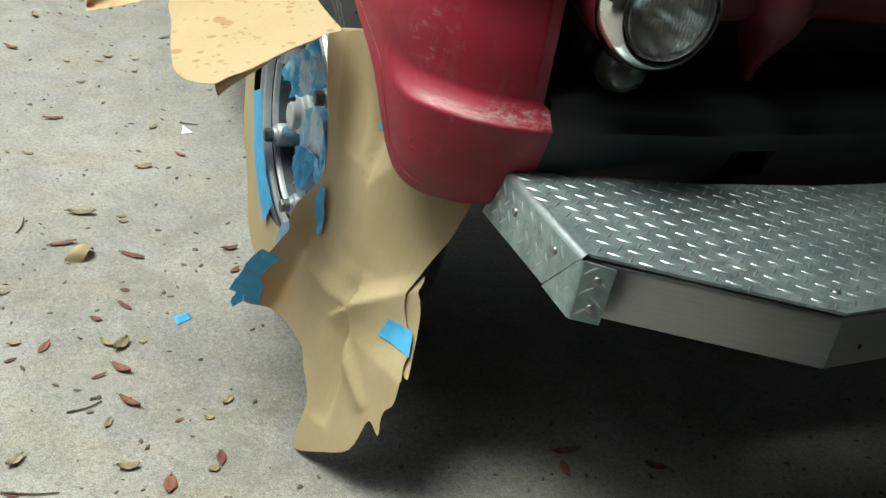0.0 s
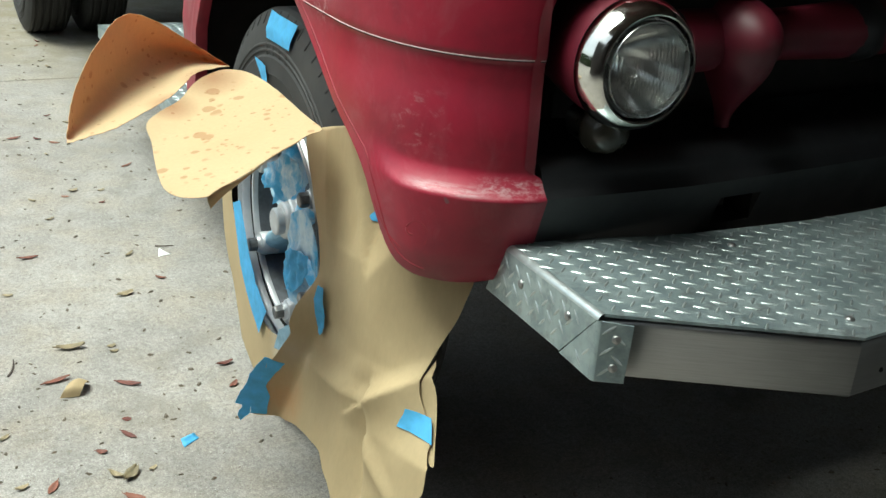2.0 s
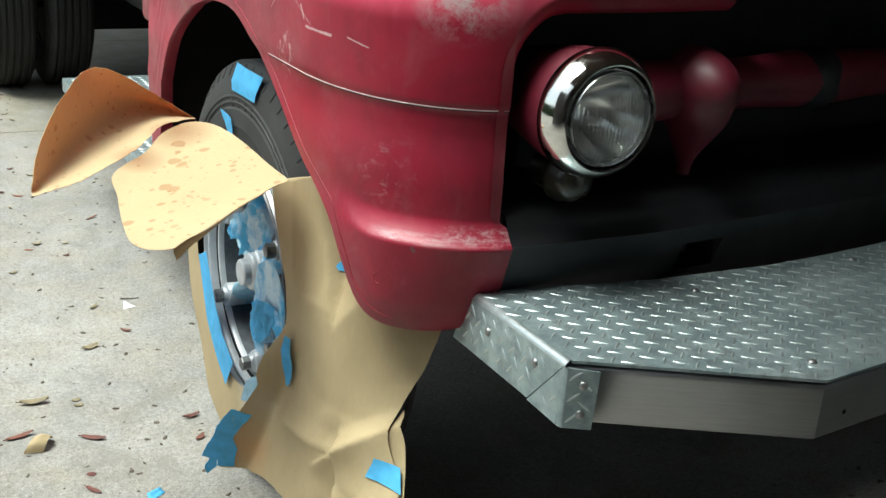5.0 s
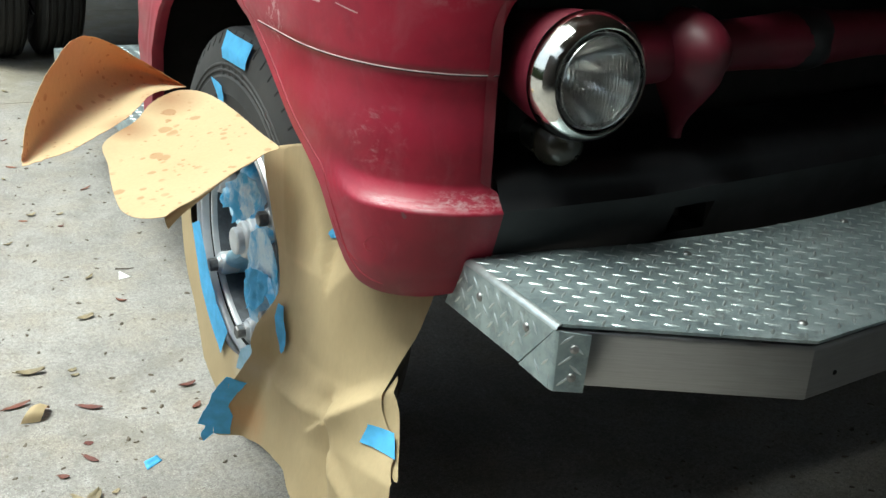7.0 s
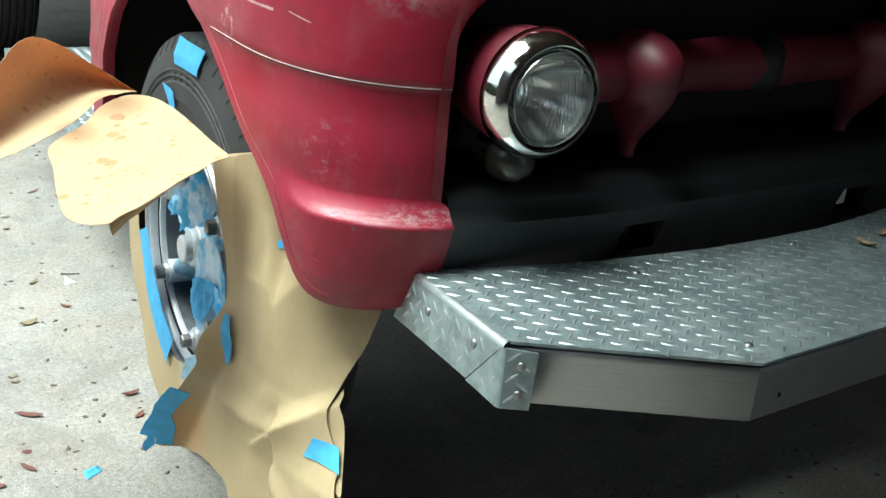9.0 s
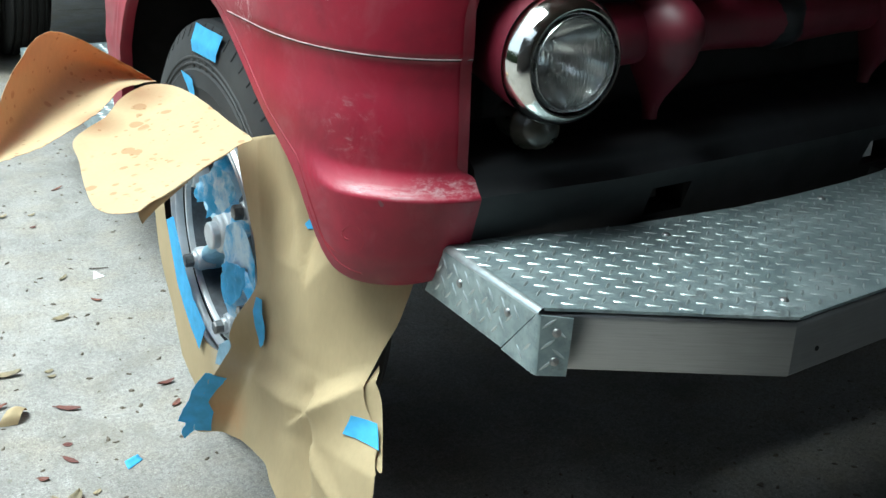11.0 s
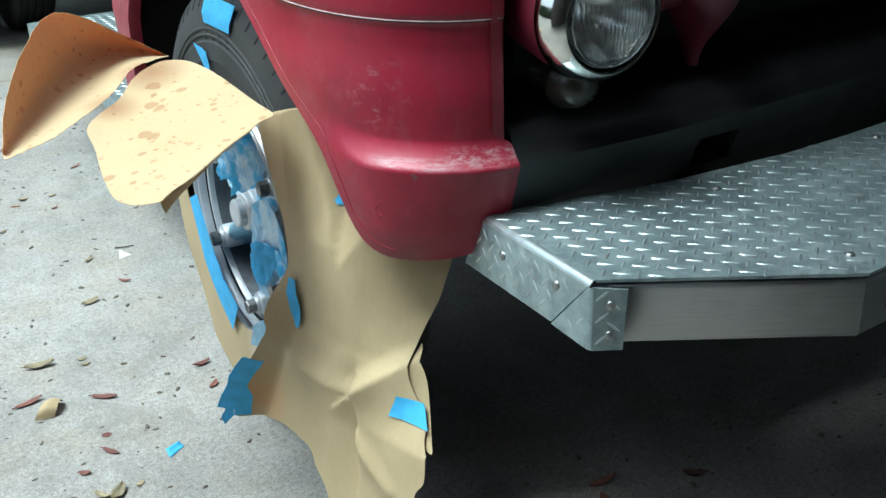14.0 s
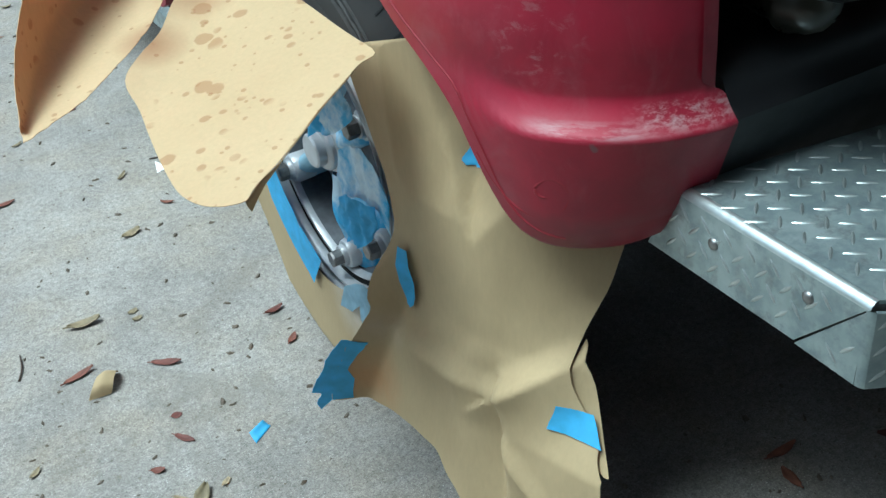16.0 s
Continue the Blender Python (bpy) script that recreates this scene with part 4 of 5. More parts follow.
    for k, deg in enumerate((-34, -96, -151, 144, 85, 25)):
        a = radians(deg)
        r = 0.209
        p = Vector((x0 + 0.022, c.y + r * math.cos(a), c.z + r * math.sin(a)))
        clamp = lathe([(0.0005, -0.020), (0.019, -0.020), (0.0205, -0.017), (0.021, -0.012), (0.026, -0.010), (0.029, -0.002), (0.028, 0.03)], p, "x", 24)
        part("rim_clamp", F(clamp), SILVER, wheel)
        part("lug_nut", F(hexnut((p.x - 0.020, p.y, p.z), 0.0165, 0.020, "x", 0.4 * k)), GUNMETAL, wheel, "weathered steel lug nut", smooth=20)
    return wheel


front_wheel(1)
front_wheel(-1)


def rear_wheels(side):
    F = lambda b: b if side > 0 else flip(b)
    for x in (0.822, 1.108):
        c = (x, 6.50, 0.478)
        w = part("rear_wheel", F(tyre_mesh(c, 0.482, 0.122)), RUBBER, truck, "black ribbed rear tyre of a dual pair", smooth=35)
        part("rim", F(lathe([(0.262, -0.085), (0.285, -0.095), (0.286, -0.085), (0.25, -0.05), (0.23, 0.0), (0.16, 0.03), (0.0005, 0.03)], c, "x", 64)), WHITE, w, "white painted rim")


rear_wheels(1)
rear_wheels(-1)


def truck_body():
    for side in (1, -1):
        F = lambda b: b if side > 0 else flip(b)
        part("running_board", F(running_board_mesh()), TREAD, truck, "tread plate running board behind the fender", smooth=35)
        # unseen rails and panels, added near black to keep the underside dark
        part("frame_rail", F(box((1.24, 1.75, 0.62), (1.32, 7.6, 0.84), 0.01)), NEAR_BLACK, truck, "dark frame rail added to darken the underside", smooth=0)
        part("inner_fender", F(box((1.06, 1.70, 0.62), (1.09, 2.98, 1.30))), NEAR_BLACK, truck, "dark inner fender wall", smooth=0)
        part("splash_panel", F(box((0.72, 2.90, 0.55), (1.24, 2.93, 1.30))), NEAR_BLACK, truck, "dark splash panel added to darken the underside", smooth=0)
    part("front_axle", tube([(0.98, 2.265, 0.47), (1.15, 2.265, 0.40), (2 * MID - 1.15, 2.265, 0.40), (2 * MID - 0.98, 2.265, 0.47)], 0.045, 10), NEAR_BLACK, truck, "dark front axle")
    part("rear_axle", tube([(0.9, 6.50, 0.478), (MID, 6.50, 0.478), (2 * MID - 0.9, 6.50, 0.478)], 0.07, 10), NEAR_BLACK, truck, "dark rear axle")
    # unseen engine block, added to keep the underside dark
    part("engine", box((1.35, 1.82, 0.42), (2.0, 3.0, 1.25), 0.05), NEAR_BLACK, truck, "dark engine block added to darken the underside", smooth=0)
    cab = bmesh.new()
    add_box(cab, (0.98, 3.22, 0.93), (2 * MID - 0.98, 4.55, 2.05), 0.05)
    part("cab", cab, RED, truck, "red cab", smooth=60)
    for side in (1, -1):
        b = box((0.750, 2.99, 0.900), (1.02, 3.215, 1.55), 0.018)
        part("cowl_side", b if side > 0 else flip(b), RED, truck, "red cowl side behind the fender", smooth=60)
    # added block that fills the dark region under the bed
    part("fuel_tank", box((1.33, 4.9, 0.53), (2 * MID - 1.33, 5.9, 1.01), 0.03), NEAR_BLACK, truck, "dark block added under the bed", smooth=0)
    # dark panel put where the floor behind the rear axle lies in shade
    part("rear_cross_panel", box((1.26, 7.20, 0.155), (2 * MID - 1.26, 7.24, 1.00)), NEAR_BLACK, truck, "dark panel standing in for the shade behind the rear axle", smooth=0)
    part("under_bed_box", box((1.15, 5.15, 0.690), (1.30, 5.60, 0.98), 0.012), WHITE, truck, "white box under the bed", smooth=0)
    # unseen bed, added and widened to shade the underside and rear tyres
    part("load_bed", box((0.60, 4.70, 1.00), (2 * MID - 0.60, 8.4, 1.30), 0.02), BLACK, truck, "unseen dark load bed added to shade the underside", smooth=0)


def running_board_mesh():
    bm = bmesh.new()
    poly = [(0.765, 2.97), (1.20, 2.97), (1.20, 4.52), (0.765, 4.52)]
    slab(bm, [(x, y, 0.445) for x, y in poly], (0, 0, 0.005))
    lugs(bm, Matrix.Translation((0, 0, 0.45)), poly, (0.78, 3.0), slant=45)
    side = [(2.97, 0.449), (4.52, 0.449), (4.52, 0.40), (2.97, 0.40)]
    slab(bm, [(0.763, y, z) for y, z in side], (0.004, 0, 0))
    end = [(0.765, 0.449), (1.20, 0.449), (1.20, 0.40), (0.765, 0.40)]
    slab(bm, [(x, 4.522, z) for x, z in end], (0, 0.004, 0))
    return bm


truck_body()


# ---- masking paper ----
def edge_curl(y, z):
    """The sheet's free edge beside the rim turns outwards."""
    q = (y - 1.985 + 0.4 * (z - 0.2)) / 0.05
    rise = 0.0 if q <= 0 else 1.25 * q * q if q < 0.4 else q - 0.2
    return 0.095 * (min(rise, 1.0) + 0.3 * max(0.0, rise - 1.0)) * ease(0.52, 0.36, z)


def tuck(y, z):
    """A three-sided fold that opens upwards beside the fender."""
    s = z - 0.567
    if s <= 0:
        return 0.0
    left, valley, right = 1.753 + 0.45 * s, 1.753 + 0.26 * s, 1.753 - 0.70 * s
    if not right < y < left:
        return 0.0
    return min(0.045, 0.36 * s) * ((left - y) / (left - valley) if y > valley else (y - right) / (valley - right))


def sheet_x(y, z):
    """How the front sheet hangs: flat on the tyre's side, wrapped round its front, pulled out at the foot."""
    x = 0.708 + 0.5 * (1.72 - y + math.hypot(1.72 - y, 0.05)) * (0.3 + 2.8 * (max(z, 0.3) - 0.3)) - 0.2 * max(0.0, 0.42 - z)
    return x - edge_curl(y, z) + tuck(y, z)


def fold(y, z, a, b, width, depth):
    """A soft crease from a to b."""
    p, a, b = Vector((y, z)), Vector(a), Vector(b)
    t = min(1, max(0, (p - a).dot(b - a) / (b - a).length_squared))
    d = (p - a - (b - a) * t)
    side = (b - a).x * d.y - (b - a).y * d.x
    fade = math.sin(math.pi * min(1, max(0.06, 0.2 + 0.8 * t))) ** 0.6
    return depth * fade * max(0.0, 1 - d.length / (width if side > 0 else width * 0.45)) ** 1.7


FOLDS = (((1.895, 0.333), (1.693, 0.344), 0.075, -0.020), ((1.693, 0.344), (1.585, 0.445), 0.09, -0.036), ((1.693, 0.344), (1.655, 0.10), 0.08, 0.030),
         ((1.845, 0.92), (1.81, 0.60), 0.19, 0.020), ((1.935, 0.92), (1.925, 0.60), 0.10, -0.010), ((1.66, 0.28), (1.56, 0.20), 0.05, -0.016))



def flat_sheet(name, outline, surface, material, step=0.009, thick=0.0007, parent=None, label="", round_off=5, upright=True):
    """A sheet cut to an outline in (y, z) and laid on x = surface(y, z); or lying, cut in (x, y) at a height."""
    from mathutils.geometry import delaunay_2d_cdt
    edge = [Vector((p[0], p[1])) for p in spline([(a, b, 0) for a, b in outline], round_off, True)]
    poly = [(p.x, p.y) for p in edge]
    ys, zs = [p[0] for p in poly], [p[1] for p in poly]
    pts = list(edge)
    rnd = random.Random(5)
    y = min(ys)
    while y < max(ys):
        z = min(zs)
        while z < max(zs):
            q = (y + rnd.uniform(-0.25, 0.25) * step, z + rnd.uniform(-0.25, 0.25) * step)
            if inside(poly, *q) and near_edge(poly, *q) > step * 0.5:
                pts.append(Vector(q))
            z += step
        y += step
    n = len(edge)
    verts, _, faces, *_ = delaunay_2d_cdt(pts, [(i, (i + 1) % n) for i in range(n)], [list(range(n))], 1, 1e-5)
    bm = bmesh.new()
    vs = [bm.verts.new((surface(v.x, v.y), v.x, v.y) if upright else (v.x, v.y, surface(v.x, v.y))) for v in verts]
    for f in faces:
        bm.faces.new([vs[i] for i in f])
    return crisp(solid(part(name, bm, material, parent, label, smooth=80), thick, 0))


def front_surface(y, z):
    x = sheet_x(y, z) + sum(fold(y, z, *f) for f in FOLDS)
    return x + 0.0035 * noise.noise((y * 7, z * 5, 0.3)) + 0.002 * noise.noise((y * 24, z * 20, 1.3))


FRONT_SHEET = ((2.044, 0.748), (1.999, 0.789), (1.868, 0.835), (1.768, 0.85), (1.66, 0.78), (1.60, 0.66), (1.594, 0.557), (1.607, 0.464), (1.598, 0.424), (1.590, 0.403), (1.571, 0.375), (1.535, 0.340), (1.526, 0.325), (1.512, 0.309), (1.505, 0.300),
               (1.500, 0.258), (1.515, 0.226), (1.506, 0.182), (1.54, 0.191), (1.559, 0.111), (1.624, 0.056), (1.705, 0.010), (1.712, 0.103), (1.735, 0.141), (1.776, 0.158), (1.811, 0.180), (1.869, 0.177), (1.931, 0.167),
               (1.989, 0.147), (2.024, 0.141), (2.046, 0.143), (2.031, 0.190), (2.014, 0.237), (1.997, 0.277), (1.987, 0.298), (1.977, 0.318), (1.964, 0.346), (1.951, 0.375), (1.950, 0.402), (1.948, 0.45), (1.948, 0.519), (1.972, 0.619))
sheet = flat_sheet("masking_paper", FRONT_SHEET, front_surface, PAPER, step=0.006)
tagged(sheet, "creased brown kraft paper hung over the front tyre", "masking paper", "masking paper on the wheel")

EDGE_STRIP = ((1.607, 0.462), (1.594, 0.436), (1.575, 0.405), (1.559, 0.374), (1.540, 0.347), (1.518, 0.321), (1.505, 0.305), (1.520, 0.308), (1.534, 0.322), (1.545, 0.337), (1.580, 0.371), (1.598, 0.399), (1.606, 0.424))
strip = flat_sheet("masking_paper", EDGE_STRIP, lambda y, z: front_surface(y, z) + 0.010, PAPER, step=0.008, round_off=2)
tagged(strip, "narrow torn strip of kraft paper beside the sheet's edge", "masking paper", "masking paper on the wheel")

BACK_SHEET = ((2.02, 0.30), (2.06, 0.20), (2.14, 0.10), (2.30, 0.022), (2.385, 0.029), (2.445, 0.088), (2.515, 0.180), (2.575, 0.280), (2.62, 0.38), (2.635, 0.478), (2.63, 0.598), (2.60, 0.71), (2.53, 0.66), (2.555, 0.55), (2.54, 0.42), (2.468, 0.322), (2.375, 0.250), (2.255, 0.226), (2.13, 0.268), (2.06, 0.33))
back = flat_sheet("masking_paper", BACK_SHEET, lambda y, z: 0.709 - 0.05 * max(0.0, 0.2 - z) * ease(2.45, 2.35, y) + 0.6 * max(0.0, math.hypot(y - WHEEL.y, z - WHEEL.z) - 0.425) + 0.005 * noise.noise((y * 9, z * 7, 4.3)), PAPER)
tagged(back, "strip of kraft paper covering the tyre below the rim", "masking paper", "masking paper on the wheel")


def patch(name, control, material, ripple=0.004, seed=0.0, ragged=0.004):
    """A curved sheet through rows of control points."""
    rows = [spline(r, 9) for r in control]
    cols = list(zip(*rows))
    lines = [spline(c, 9) for c in cols]
    bm = bmesh.new()
    out = []
    m = len(lines)
    for i, line in enumerate(lines):
        row = []
        for j, p in enumerate(line):
            q = Vector(p)
            q += Vector((0.3, 0.2, 1.0)) * ripple * noise.noise((q.x * 11 + seed, q.y * 9, q.z * 9))
            if i in (0, m - 1) or j == len(line) - 1:
                q += ragged * noise.noise_vector((q.x * 60, q.y * 60, q.z * 60 + seed))
            row.append(q)
        out.append(row)
    grid(bm, out)
    return crisp(solid(part(name, bm, material, smooth=80), 0.0007, 0))


FLAP = ((0.408, 2.104), (0.446, 2.147), (0.492, 2.182), (0.531, 2.227), (0.569, 2.258), (0.611, 2.275), (0.655, 2.259), (0.671, 2.191), (0.676, 2.099), (0.677, 2.004), (0.677, 1.934), (0.678, 1.877), (0.646, 1.870),
        (0.585, 1.837), (0.533, 1.806), (0.482, 1.776), (0.453, 1.761), (0.438, 1.752), (0.425, 1.741), (0.402, 1.754), (0.382, 1.788), (0.374, 1.835), (0.381, 1.910), (0.392, 1.979), (0.403, 2.043))


def flap_height(x, y):
    back = min(1.0, max(0.0, (y - 2.148 - 0.836 * (x - 0.418) + 0.14) / 0.16))
    return 0.768 + 0.22 * (x - 0.40) + 0.10 * (y - 1.9) * (x - 0.3) + 0.040 * back * back + 0.004 * noise.noise((x * 9, y * 8, 2.0)) + 0.0015 * noise.noise((x * 25, y * 22, 5.0))


flap_near = flat_sheet("masking_paper", FLAP, flap_height, PAPER_SPOTTED_LIT, round_off=4, upright=False)
curl = bmesh.new()
edge = spline([(0.425, 1.741, 0), (0.455, 1.763, 0), (0.482, 1.775, 0), (0.533, 1.805, 0), (0.585, 1.836, 0), (0.640, 1.867, 0)], 6)
grid(curl, [[(p.x, p.y, flap_height(p.x, p.y) - 0.001), (p.x + 0.004, p.y + 0.012, flap_height(p.x, p.y) - 0.004 - 0.010 * h), (p.x + 0.012 * h, p.y + 0.024, flap_height(p.x, p.y) - 0.006 - 0.026 * h)] for p, h in ((p, max(0.05, 1 - i / (len(edge) - 1)) ** 1.2) for i, p in enumerate(edge))])
solid(part("folded_edge", curl, PAPER, flap_near, "edge of the paper folded under", smooth=60), 0.001, 0)
tagged(flap_near, "paint spotted kraft paper flap bent outwards over the wheel", "masking paper", "masking paper on the wheel")
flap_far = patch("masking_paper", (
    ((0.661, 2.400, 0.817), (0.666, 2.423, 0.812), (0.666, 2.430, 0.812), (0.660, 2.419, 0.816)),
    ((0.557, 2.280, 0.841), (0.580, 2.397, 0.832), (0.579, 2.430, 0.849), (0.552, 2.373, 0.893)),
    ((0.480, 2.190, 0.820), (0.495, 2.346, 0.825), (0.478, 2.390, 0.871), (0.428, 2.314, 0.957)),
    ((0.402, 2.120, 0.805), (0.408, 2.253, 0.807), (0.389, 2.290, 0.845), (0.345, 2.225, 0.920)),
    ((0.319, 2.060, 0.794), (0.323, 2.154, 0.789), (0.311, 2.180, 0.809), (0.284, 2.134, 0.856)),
    ((0.246, 2.016, 0.792), (0.250, 2.039, 0.790), (0.251, 2.046, 0.794), (0.250, 2.035, 0.805))), PAPER_SPOTTED_LIT, ripple=0.003, seed=6.0, ragged=0.002)
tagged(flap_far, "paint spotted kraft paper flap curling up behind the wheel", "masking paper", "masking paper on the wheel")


# ---- tape ----
def tape_strip(outline, surface, label, material=None, lift=0.003, crumple=0.0015, step=0.008):
    rough = lambda y, z: noise.noise((y * 40, z * 40, 2.0)) + 0.8 * abs(noise.noise((y * 110, z * 110, 4.0)))
    ob = flat_sheet("painter_tape", torn(outline), lambda y, z: surface(y, z) - lift - crumple * rough(y, z), material or TAPE, step=0.0045 if crumple > 0.003 else step, thick=0.0005, round_off=1)
    return tagged(ob, label, "tape", "painter tape on the wheel")


def torn(outline):
    """Straight sides with a few small nicks."""
    out = []
    for a, b in zip(outline, outline[1:] + outline[:1]):
        for t in (0.0, 0.35, 0.7):
            p = Vector(a).lerp(Vector(b), t)
            k = 0.0015 if t else 0.0
            out.append((p.x + k * noise.noise((p.x * 90, p.y * 90, 0)), p.y + k * noise.noise((p.x * 90, p.y * 90, 7))))
    return out


tape_strip(((1.60, 0.377), (1.557, 0.374), (1.527, 0.338), (1.603, 0.341)), front_surface, "torn blue painter tape on the kraft paper")
tape_strip(((1.990, 0.307), (1.985, 0.305), (1.996, 0.277), (2.013, 0.237), (2.031, 0.191), (2.046, 0.144), (2.062, 0.119), (2.059, 0.140), (2.048, 0.166), (2.054, 0.171), (2.040, 0.206), (2.028, 0.229), (2.011, 0.268)), front_surface, "blue painter tape hanging from the paper's curled edge", lift=0.003, step=0.004)
tape_strip(((1.985, 0.305), (1.980, 0.298), (1.973, 0.293), (1.979, 0.282), (1.990, 0.264), (2.009, 0.225), (2.012, 0.197), (2.028, 0.144), (2.045, 0.144), (2.030, 0.193), (2.012, 0.238), (1.995, 0.278)), front_surface, "blue painter tape stuck inside the paper's curled edge", lift=0.004, step=0.004)
tape_strip(((1.919, 0.492), (1.898, 0.493), (1.889, 0.410), (1.891, 0.397), (1.900, 0.388), (1.908, 0.392), (1.911, 0.402)), lambda y, z: sheet_x(y, z) - 0.006, "blue painter tape strip beside the rim")
tape_strip(((1.794, 0.684), (1.792, 0.698), (1.781, 0.697), (1.760, 0.700), (1.758, 0.680), (1.777, 0.671), (1.788, 0.674)), front_surface, "small blue painter tape piece on the paper", lift=0.004)
tape_strip(((2.513, 0.449), (2.453, 0.478), (2.392, 0.381), (2.330, 0.312), (2.262, 0.268), (2.308, 0.199), (2.379, 0.242), (2.449, 0.309)), lambda y, z: 0.703, "blue painter tape along the rim's edge")
tape_strip(((2.383, 0.262), (2.322, 0.312), (2.250, 0.276), (2.305, 0.194)), lambda y, z: 0.7005, "torn end of blue painter tape on the rim", lift=0.001)
tape_strip(((2.104, 0.573), (2.060, 0.600), (2.018, 0.614), (1.985, 0.600), (1.955, 0.540), (1.962, 0.480), (1.990, 0.515), (2.044, 0.513), (2.109, 0.486), (2.122, 0.518)), lambda y, z: 0.706 + 0.12 * max(0.0, 2.0 - y), "pale sprayed painter tape wrapped round the rim's edge", TAPE_SPRAYED, crumple=0.004)
tape_strip(((2.268, 0.593), (2.240, 0.585), (2.199, 0.600), (2.185, 0.566), (2.150, 0.590), (2.110, 0.600), (2.087, 0.612), (2.051, 0.636), (2.005, 0.672), (2.040, 0.712), (2.124, 0.703), (2.170, 0.672), (2.232, 0.645)), lambda y, z: 0.694 + 0.04 * abs(y - 2.13), "crumpled sprayed painter tape on the upper spoke", TAPE_SPRAYED, crumple=0.009)
tape_strip(((2.102, 0.491), (2.070, 0.512), (2.033, 0.520), (1.990, 0.524), (1.978, 0.500), (2.000, 0.462), (2.020, 0.440), (2.061, 0.411), (2.080, 0.418), (2.103, 0.400), (2.122, 0.425), (2.124, 0.456)), lambda y, z: 0.693 + 0.10 * abs(y - 2.05), "crumpled blue painter tape over the lower spoke", crumple=0.008)
tape_strip(((2.188, 0.213), (2.154, 0.277), (2.110, 0.308), (2.062, 0.332), (2.040, 0.322), (2.066, 0.270), (2.099, 0.223), (2.105, 0.262), (2.135, 0.232)), lambda y, z: 0.701, "pale sprayed painter tape below the rim", TAPE_PALE, crumple=0.004)
tape_strip(((2.402, 0.838), (2.352, 0.836), (2.330, 0.834), (2.317, 0.800), (2.340, 0.790), (2.372, 0.815)), lambda y, z: 0.722, "scrap of blue painter tape on the tyre behind the paper")
tape_strip(((2.345, 0.953), (2.182, 0.953), (2.195, 0.898), (2.342, 0.893)), lambda y, z: 0.728 + 0.35 * max(0.0, math.hypot(y - WHEEL.y, z - WHEEL.z) - 0.44), "square of blue painter tape on the tyre")


# ---- litter on the floor ----
def leaf_mesh(name, length, width, curl, seed, material):
    bm = bmesh.new()
    rows = []
    for i in range(9):
        t = i / 8
        w = width * math.sin(math.pi * min(1, t * 0.94 + 0.03)) ** 0.8
        row = []
        for q in (-1, -0.5, 0, 0.5, 1):
            row.append(((t - 0.5) * length, q * w + 0.002 * noise.noise((t * 4, q, seed)), 0.0015 + curl * (abs(q) ** 1.5 * 0.6 + (2 * t - 1) ** 2 * 0.7) * width + 0.001 * noise.noise((t * 6, q * 2, seed + 3))))
        rows.append(row)
    grid(bm, rows)
    tube([(0.5 * length - 0.003, 0, 0.002 + curl * width * 0.6), (0.62 * length, 0.001, 0.002 + curl * width)], 0.0008, 4, bm)
    me = part(name, bm, material, smooth=60)
    solid(me, 0.0006, 1)
    return me


LEAF_LABEL = "dry reddish brown leaf lying on the concrete"
PALE_LABEL = "dry pale tan leaf lying on the concrete"


def lay(places, kinds, label, seed):
    """Leaves at (x, y, heading, length)."""
    rnd = random.Random(seed)
    for x, y, heading, length in places:
        src = kinds[rnd.randrange(len(kinds))]
        size = length / 0.05
        ob = new("leaf", src.data)
        m = ob.modifiers.new("thickness", "SOLIDIFY")
        m.thickness, m.offset = 0.0006, 1
        ob.matrix_basis = pose(x, y, 0.0005, rnd.uniform(-7, 7), rnd.uniform(-6, 6), heading + rnd.choice((0, 180))) @ Matrix.Diagonal((size, max(0.7, size) * rnd.uniform(0.75, 1.15), size, 1))
        tagged(ob, label, "leaf", "leaves on the floor")


RED_AT = [(0.31, 3.35, 11, 0.058), (0.27, 2.57, 11, 0.066), (0.43, 2.50, -34, 0.062), (0.38, 2.27, -53, 0.043), (0.19, 2.12, 57, 0.044), (0.12, 2.08, 31, 0.027), (0.34, 2.02, -47, 0.050), (0.29, 2.00, 23, 0.033), (0.34, 1.90, -46, 0.053), (0.68, 2.52, 8, 0.043), (0.67, 2.41, 39, 0.032), (0.38, 1.64, -106, 0.052), (0.49, 1.70, -100, 0.042), (0.39, 2.34, -5, 0.022), (0.31, 2.22, -33, 0.027), (0.43, 1.83, 30, 0.022), (0.10, 1.66, -15, 0.030), (1.22, 1.60, -4, 0.061), (1.19, 1.55, -103, 0.054), (1.40, 1.52, -37, 0.048)]
PALE_AT = [(0.33, 2.73, -7, 0.071), (0.53, 3.01, 17, 0.050), (0.43, 2.71, 15, 0.023), (0.43, 2.68, 15, 0.023), (0.32, 2.12, -50, 0.038), (0.35, 2.11, 50, 0.054), (0.40, 2.12, 34, 0.023), (0.11, 1.75, 44, 0.045), (0.31, 1.70, 1, 0.045), (0.29, 1.84, 61, 0.033), (0.54, 1.88, 40, 0.033), (0.12, 2.35, 39, 0.028), (0.13, 2.14, 19, 0.031), (0.60, 3.29, 44, 0.037), (0.22, 3.10, 0, 0.028), (0.49, 1.83, 0, 0.021), (0.47, 1.67, 22, 0.024)]
FAR_AT = [(0.56, 4.46, -36, 0.041), (0.77, 4.12, 29, 0.047), (0.42, 3.65, 30, 0.034), (0.50, 3.85, -17, 0.028), (0.39, 3.84, -49, 0.032), (0.59, 4.83, 22, 0.029), (0.65, 3.09, -39, 0.033), (0.61, 3.76, 16, 0.022), (0.63, 3.88, 22, 0.027)]
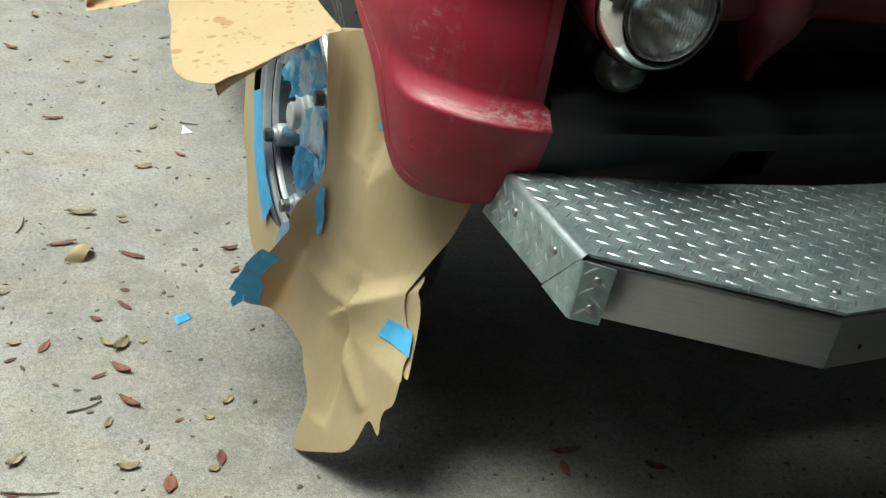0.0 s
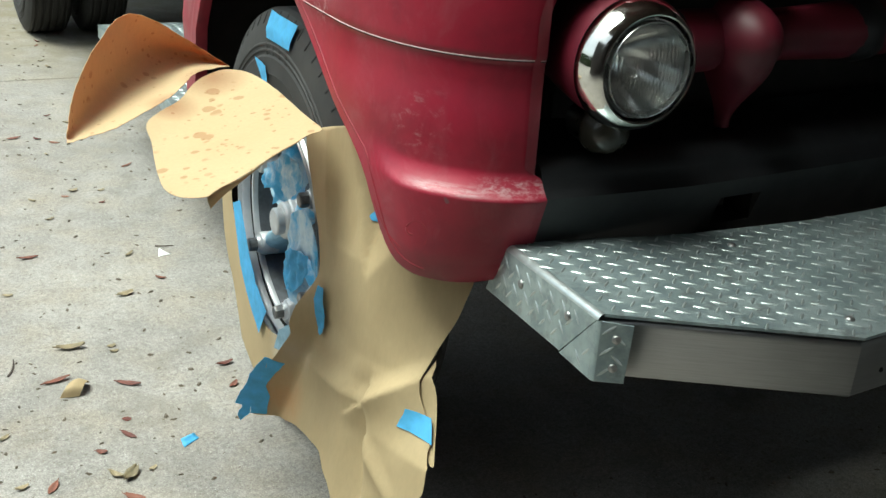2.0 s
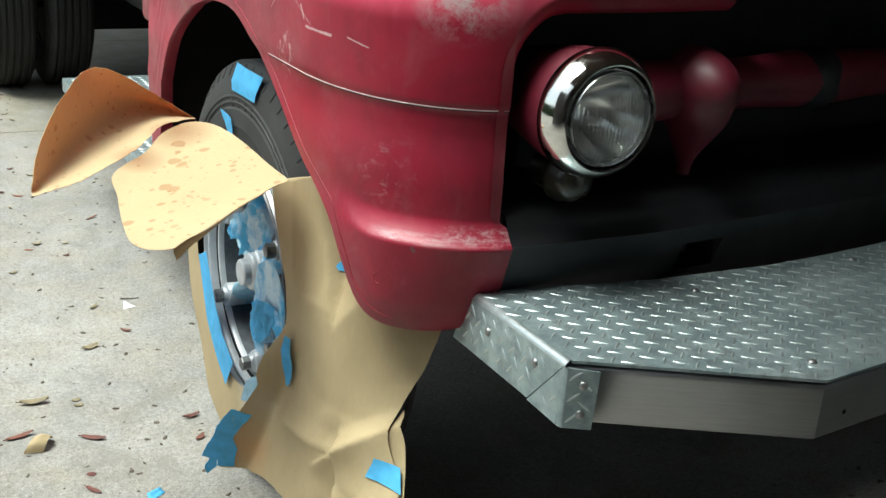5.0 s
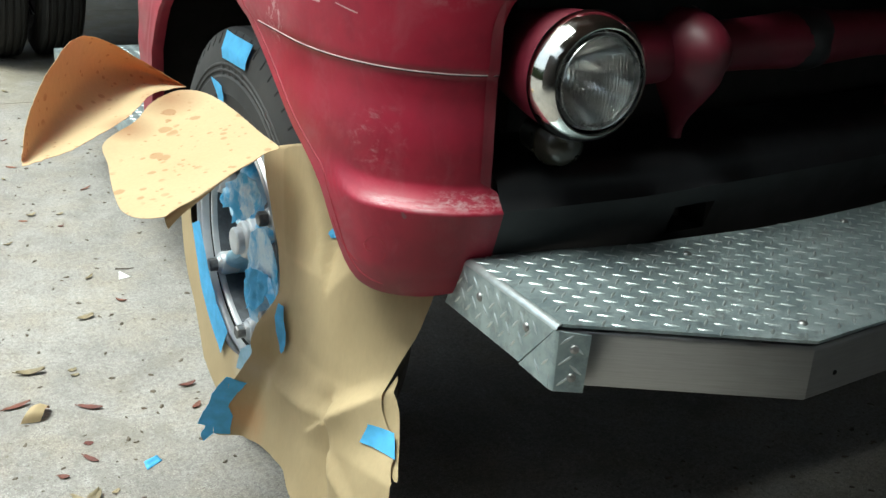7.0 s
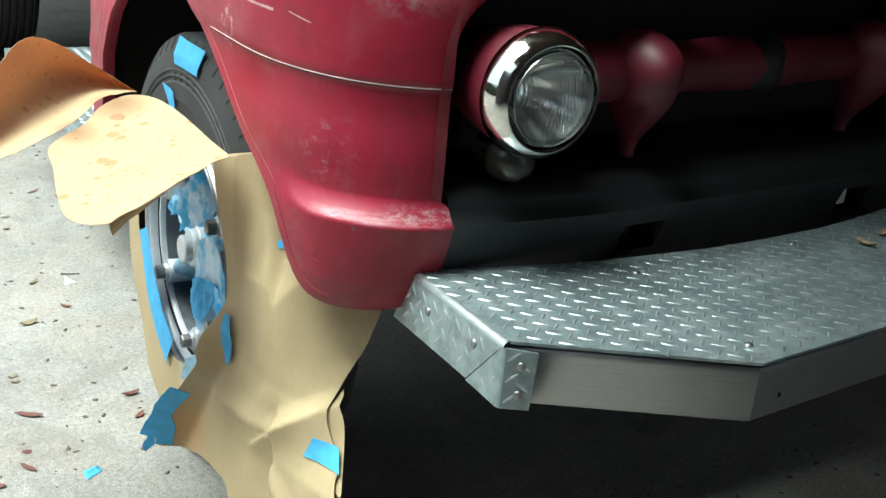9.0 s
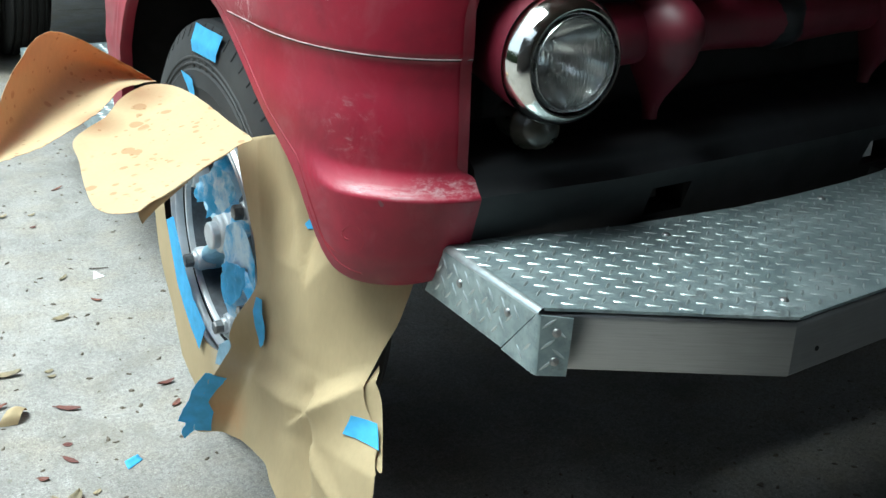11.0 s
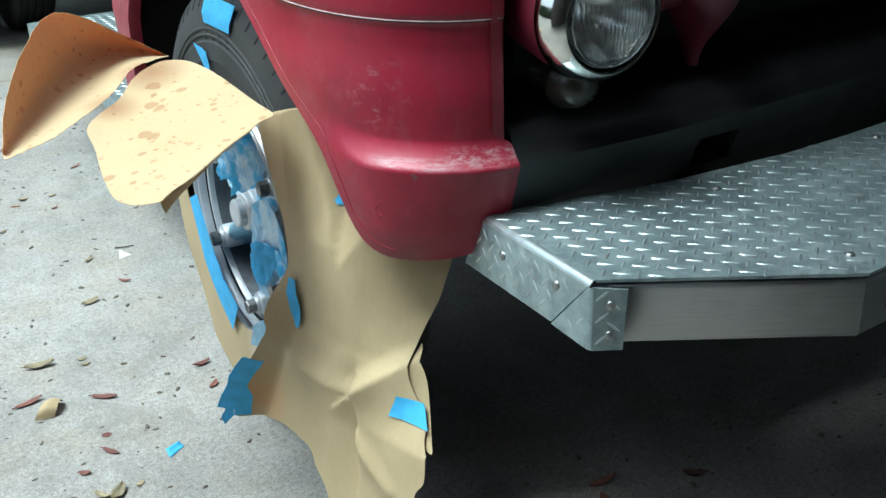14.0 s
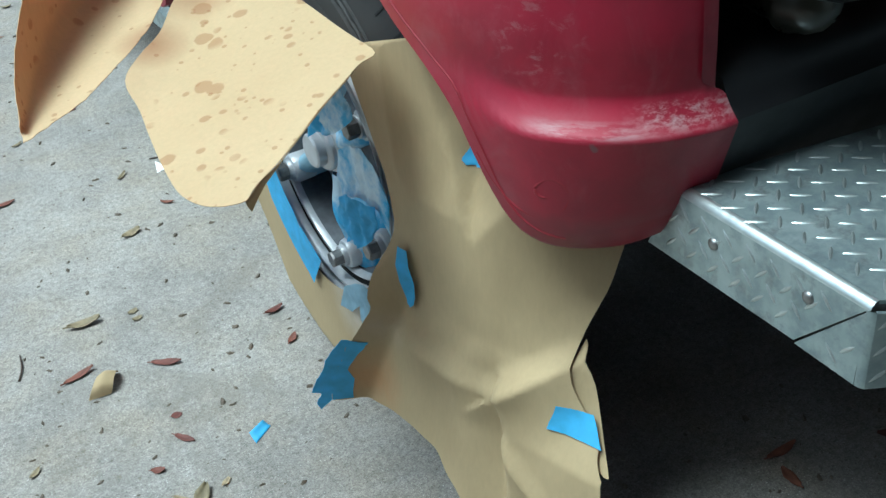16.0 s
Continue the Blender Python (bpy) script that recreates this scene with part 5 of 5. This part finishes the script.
reds = [leaf_mesh("leaf", 0.050, 0.0080, 0.5, 1.0, RED_LEAF), leaf_mesh("leaf", 0.050, 0.0095, 0.9, 2.0, RED_LEAF), leaf_mesh("leaf", 0.050, 0.0115, 0.3, 3.0, RED_LEAF)]
pales = [leaf_mesh("leaf", 0.050, 0.0105, 0.7, 4.0, PALE_LEAF), leaf_mesh("leaf", 0.050, 0.0130, 0.8, 5.0, PALE_LEAF)]
for src, at in zip(reds + pales, ((0.05, 2.45), (0.22, 3.95), (0.42, 4.55), (0.10, 2.95), (0.32, 4.30))):
    src.matrix_basis = pose(*at, 0.0005, 0, 0, 40 * at[1] * 10)
    tagged(src, LEAF_LABEL if src in reds else PALE_LABEL, "leaf", "leaves on the floor")
lay(RED_AT, reds, LEAF_LABEL, 3)
lay(PALE_AT, pales, PALE_LABEL, 4)
lay(FAR_AT, reds + pales[:1], "dry brown leaf lying on the concrete", 7)
rnd = random.Random(11)
far_at = [(rnd.uniform(-0.3, 0.75), rnd.uniform(3.4, 6.2), rnd.uniform(0, 360), rnd.uniform(0.025, 0.045)) for _ in range(26)]
lay(far_at[:12], reds, LEAF_LABEL, 5)
lay(far_at[12:], pales, PALE_LABEL, 6)


on_plate = [new("leaf", pales[k].data) for k in (0, 1)]
for ob, at in zip(on_plate, ((1.915, 1.39, 0.7275, 0, 0, 20), (1.826, 1.355, 0.7275, 0, 0, 110))):
    ob.matrix_basis = pose(*at) @ Matrix.Diagonal((0.8, 0.9, 0.6, 1))
    m = ob.modifiers.new("thickness", "SOLIDIFY")
    m.thickness, m.offset = 0.0006, 1
    tagged(ob, "dry yellowish leaf lying on the tread plate bumper", "leaf")


def crumbs():
    rnd = random.Random(21)
    bm = bmesh.new()
    for _ in range(2300):
        x, y = rnd.uniform(-0.9, 0.9), 1.3 + 5.5 * rnd.random() ** 1.3
        if rnd.random() < 0.15:
            x, y = rnd.uniform(0.9, 2.4), rnd.uniform(1.2, 1.75)
        r = 0.0015 + 0.0065 * rnd.random() ** 3.2
        a = rnd.uniform(0, math.pi)
        n = rnd.randint(4, 6)
        low, high = [], []
        for k in range(n):
            w = a + 2 * math.pi * k / n
            q = rnd.uniform(0.6, 1.2)
            u, v = 1.6 * r * q * math.cos(w), 0.8 * r * q * math.sin(w)
            px, py = x + u * math.cos(a) - v * math.sin(a), y + u * math.sin(a) + v * math.cos(a)
            low.append(bm.verts.new((px, py, 0.0002)))
            high.append(bm.verts.new((x + (px - x) * 0.6, y + (py - y) * 0.6, r * rnd.uniform(0.3, 0.7))))
        for k in range(n):
            bm.faces.new((low[k], low[(k + 1) % n], high[(k + 1) % n], high[k]))
        bm.faces.new(high)
    return tagged(part("leaf_crumbs", bm, CRUMB, smooth=0), "tiny dark leaf crumbs and grit on the concrete", "debris", kind="stuff")


crumbs()
for a, b in (((0.163, 2.631), (0.186, 2.714)), ((0.216, 1.885), (0.287, 1.913)), ((0.082, 1.667), (0.182, 1.65)), ((0.69, 3.329), (0.746, 3.317))):
    mid = ((a[0] + b[0]) / 2 + 0.004, (a[1] + b[1]) / 2 - 0.006, 0.004)
    tagged(part("twig", tube(spline([(*a, 0.003), mid, (*b, 0.003)], 5), 0.0022, 6, taper=0.6), TWIG), "thin dark twig lying on the concrete", "twig", "twigs on the floor")


def scrap(name, outline, bend, material, at, turn, label, category):
    bm = bmesh.new()
    c = [bm.verts.new((x, y, 0.001 + bend * max(0.0, y) ** 1.0)) for x, y in outline]
    bm.faces.new(c)
    bmesh.ops.triangulate(bm, faces=bm.faces)
    bmesh.ops.subdivide_edges(bm, edges=bm.edges, cuts=3, use_grid_fill=True)
    for v in bm.verts:
        v.co.z = 0.001 + bend * max(0.0, v.co.y) + 0.0015 * abs(noise.noise((v.co.x * 60, v.co.y * 60, 0)))
    ob = solid(part(name, bm, material, smooth=50), 0.0006, 1)
    ob.matrix_basis = pose(*at, 0, 0, 0, turn)
    return tagged(ob, label, category)


scrap("paper_scrap", [(-0.022, -0.015), (0.022, -0.015), (0.0, 0.030)], 0.25, SCRAP, (0.70, 3.265), 12, "small white triangular paper scrap on the concrete", "scrap")
curled = patch("paper_scrap", (
    ((0.262, 2.484, 0.002), (0.285, 2.480, 0.002), (0.308, 2.478, 0.002)),
    ((0.276, 2.490, 0.020), (0.295, 2.488, 0.025), (0.318, 2.485, 0.020)),
    ((0.293, 2.512, 0.026), (0.312, 2.515, 0.030), (0.331, 2.510, 0.023)),
    ((0.303, 2.535, 0.006), (0.320, 2.540, 0.005), (0.340, 2.530, 0.004))), PAPER, ripple=0.001, ragged=0.002)
tagged(curled, "folded scrap of kraft paper on the concrete", "scrap")
scrap("tape_scrap", [(-0.026, -0.010), (0.022, -0.012), (0.028, 0.008), (-0.012, 0.013)], 0.5, TAPE, (0.50, 2.20), 35, "small torn scrap of blue tape on the concrete", "scrap")
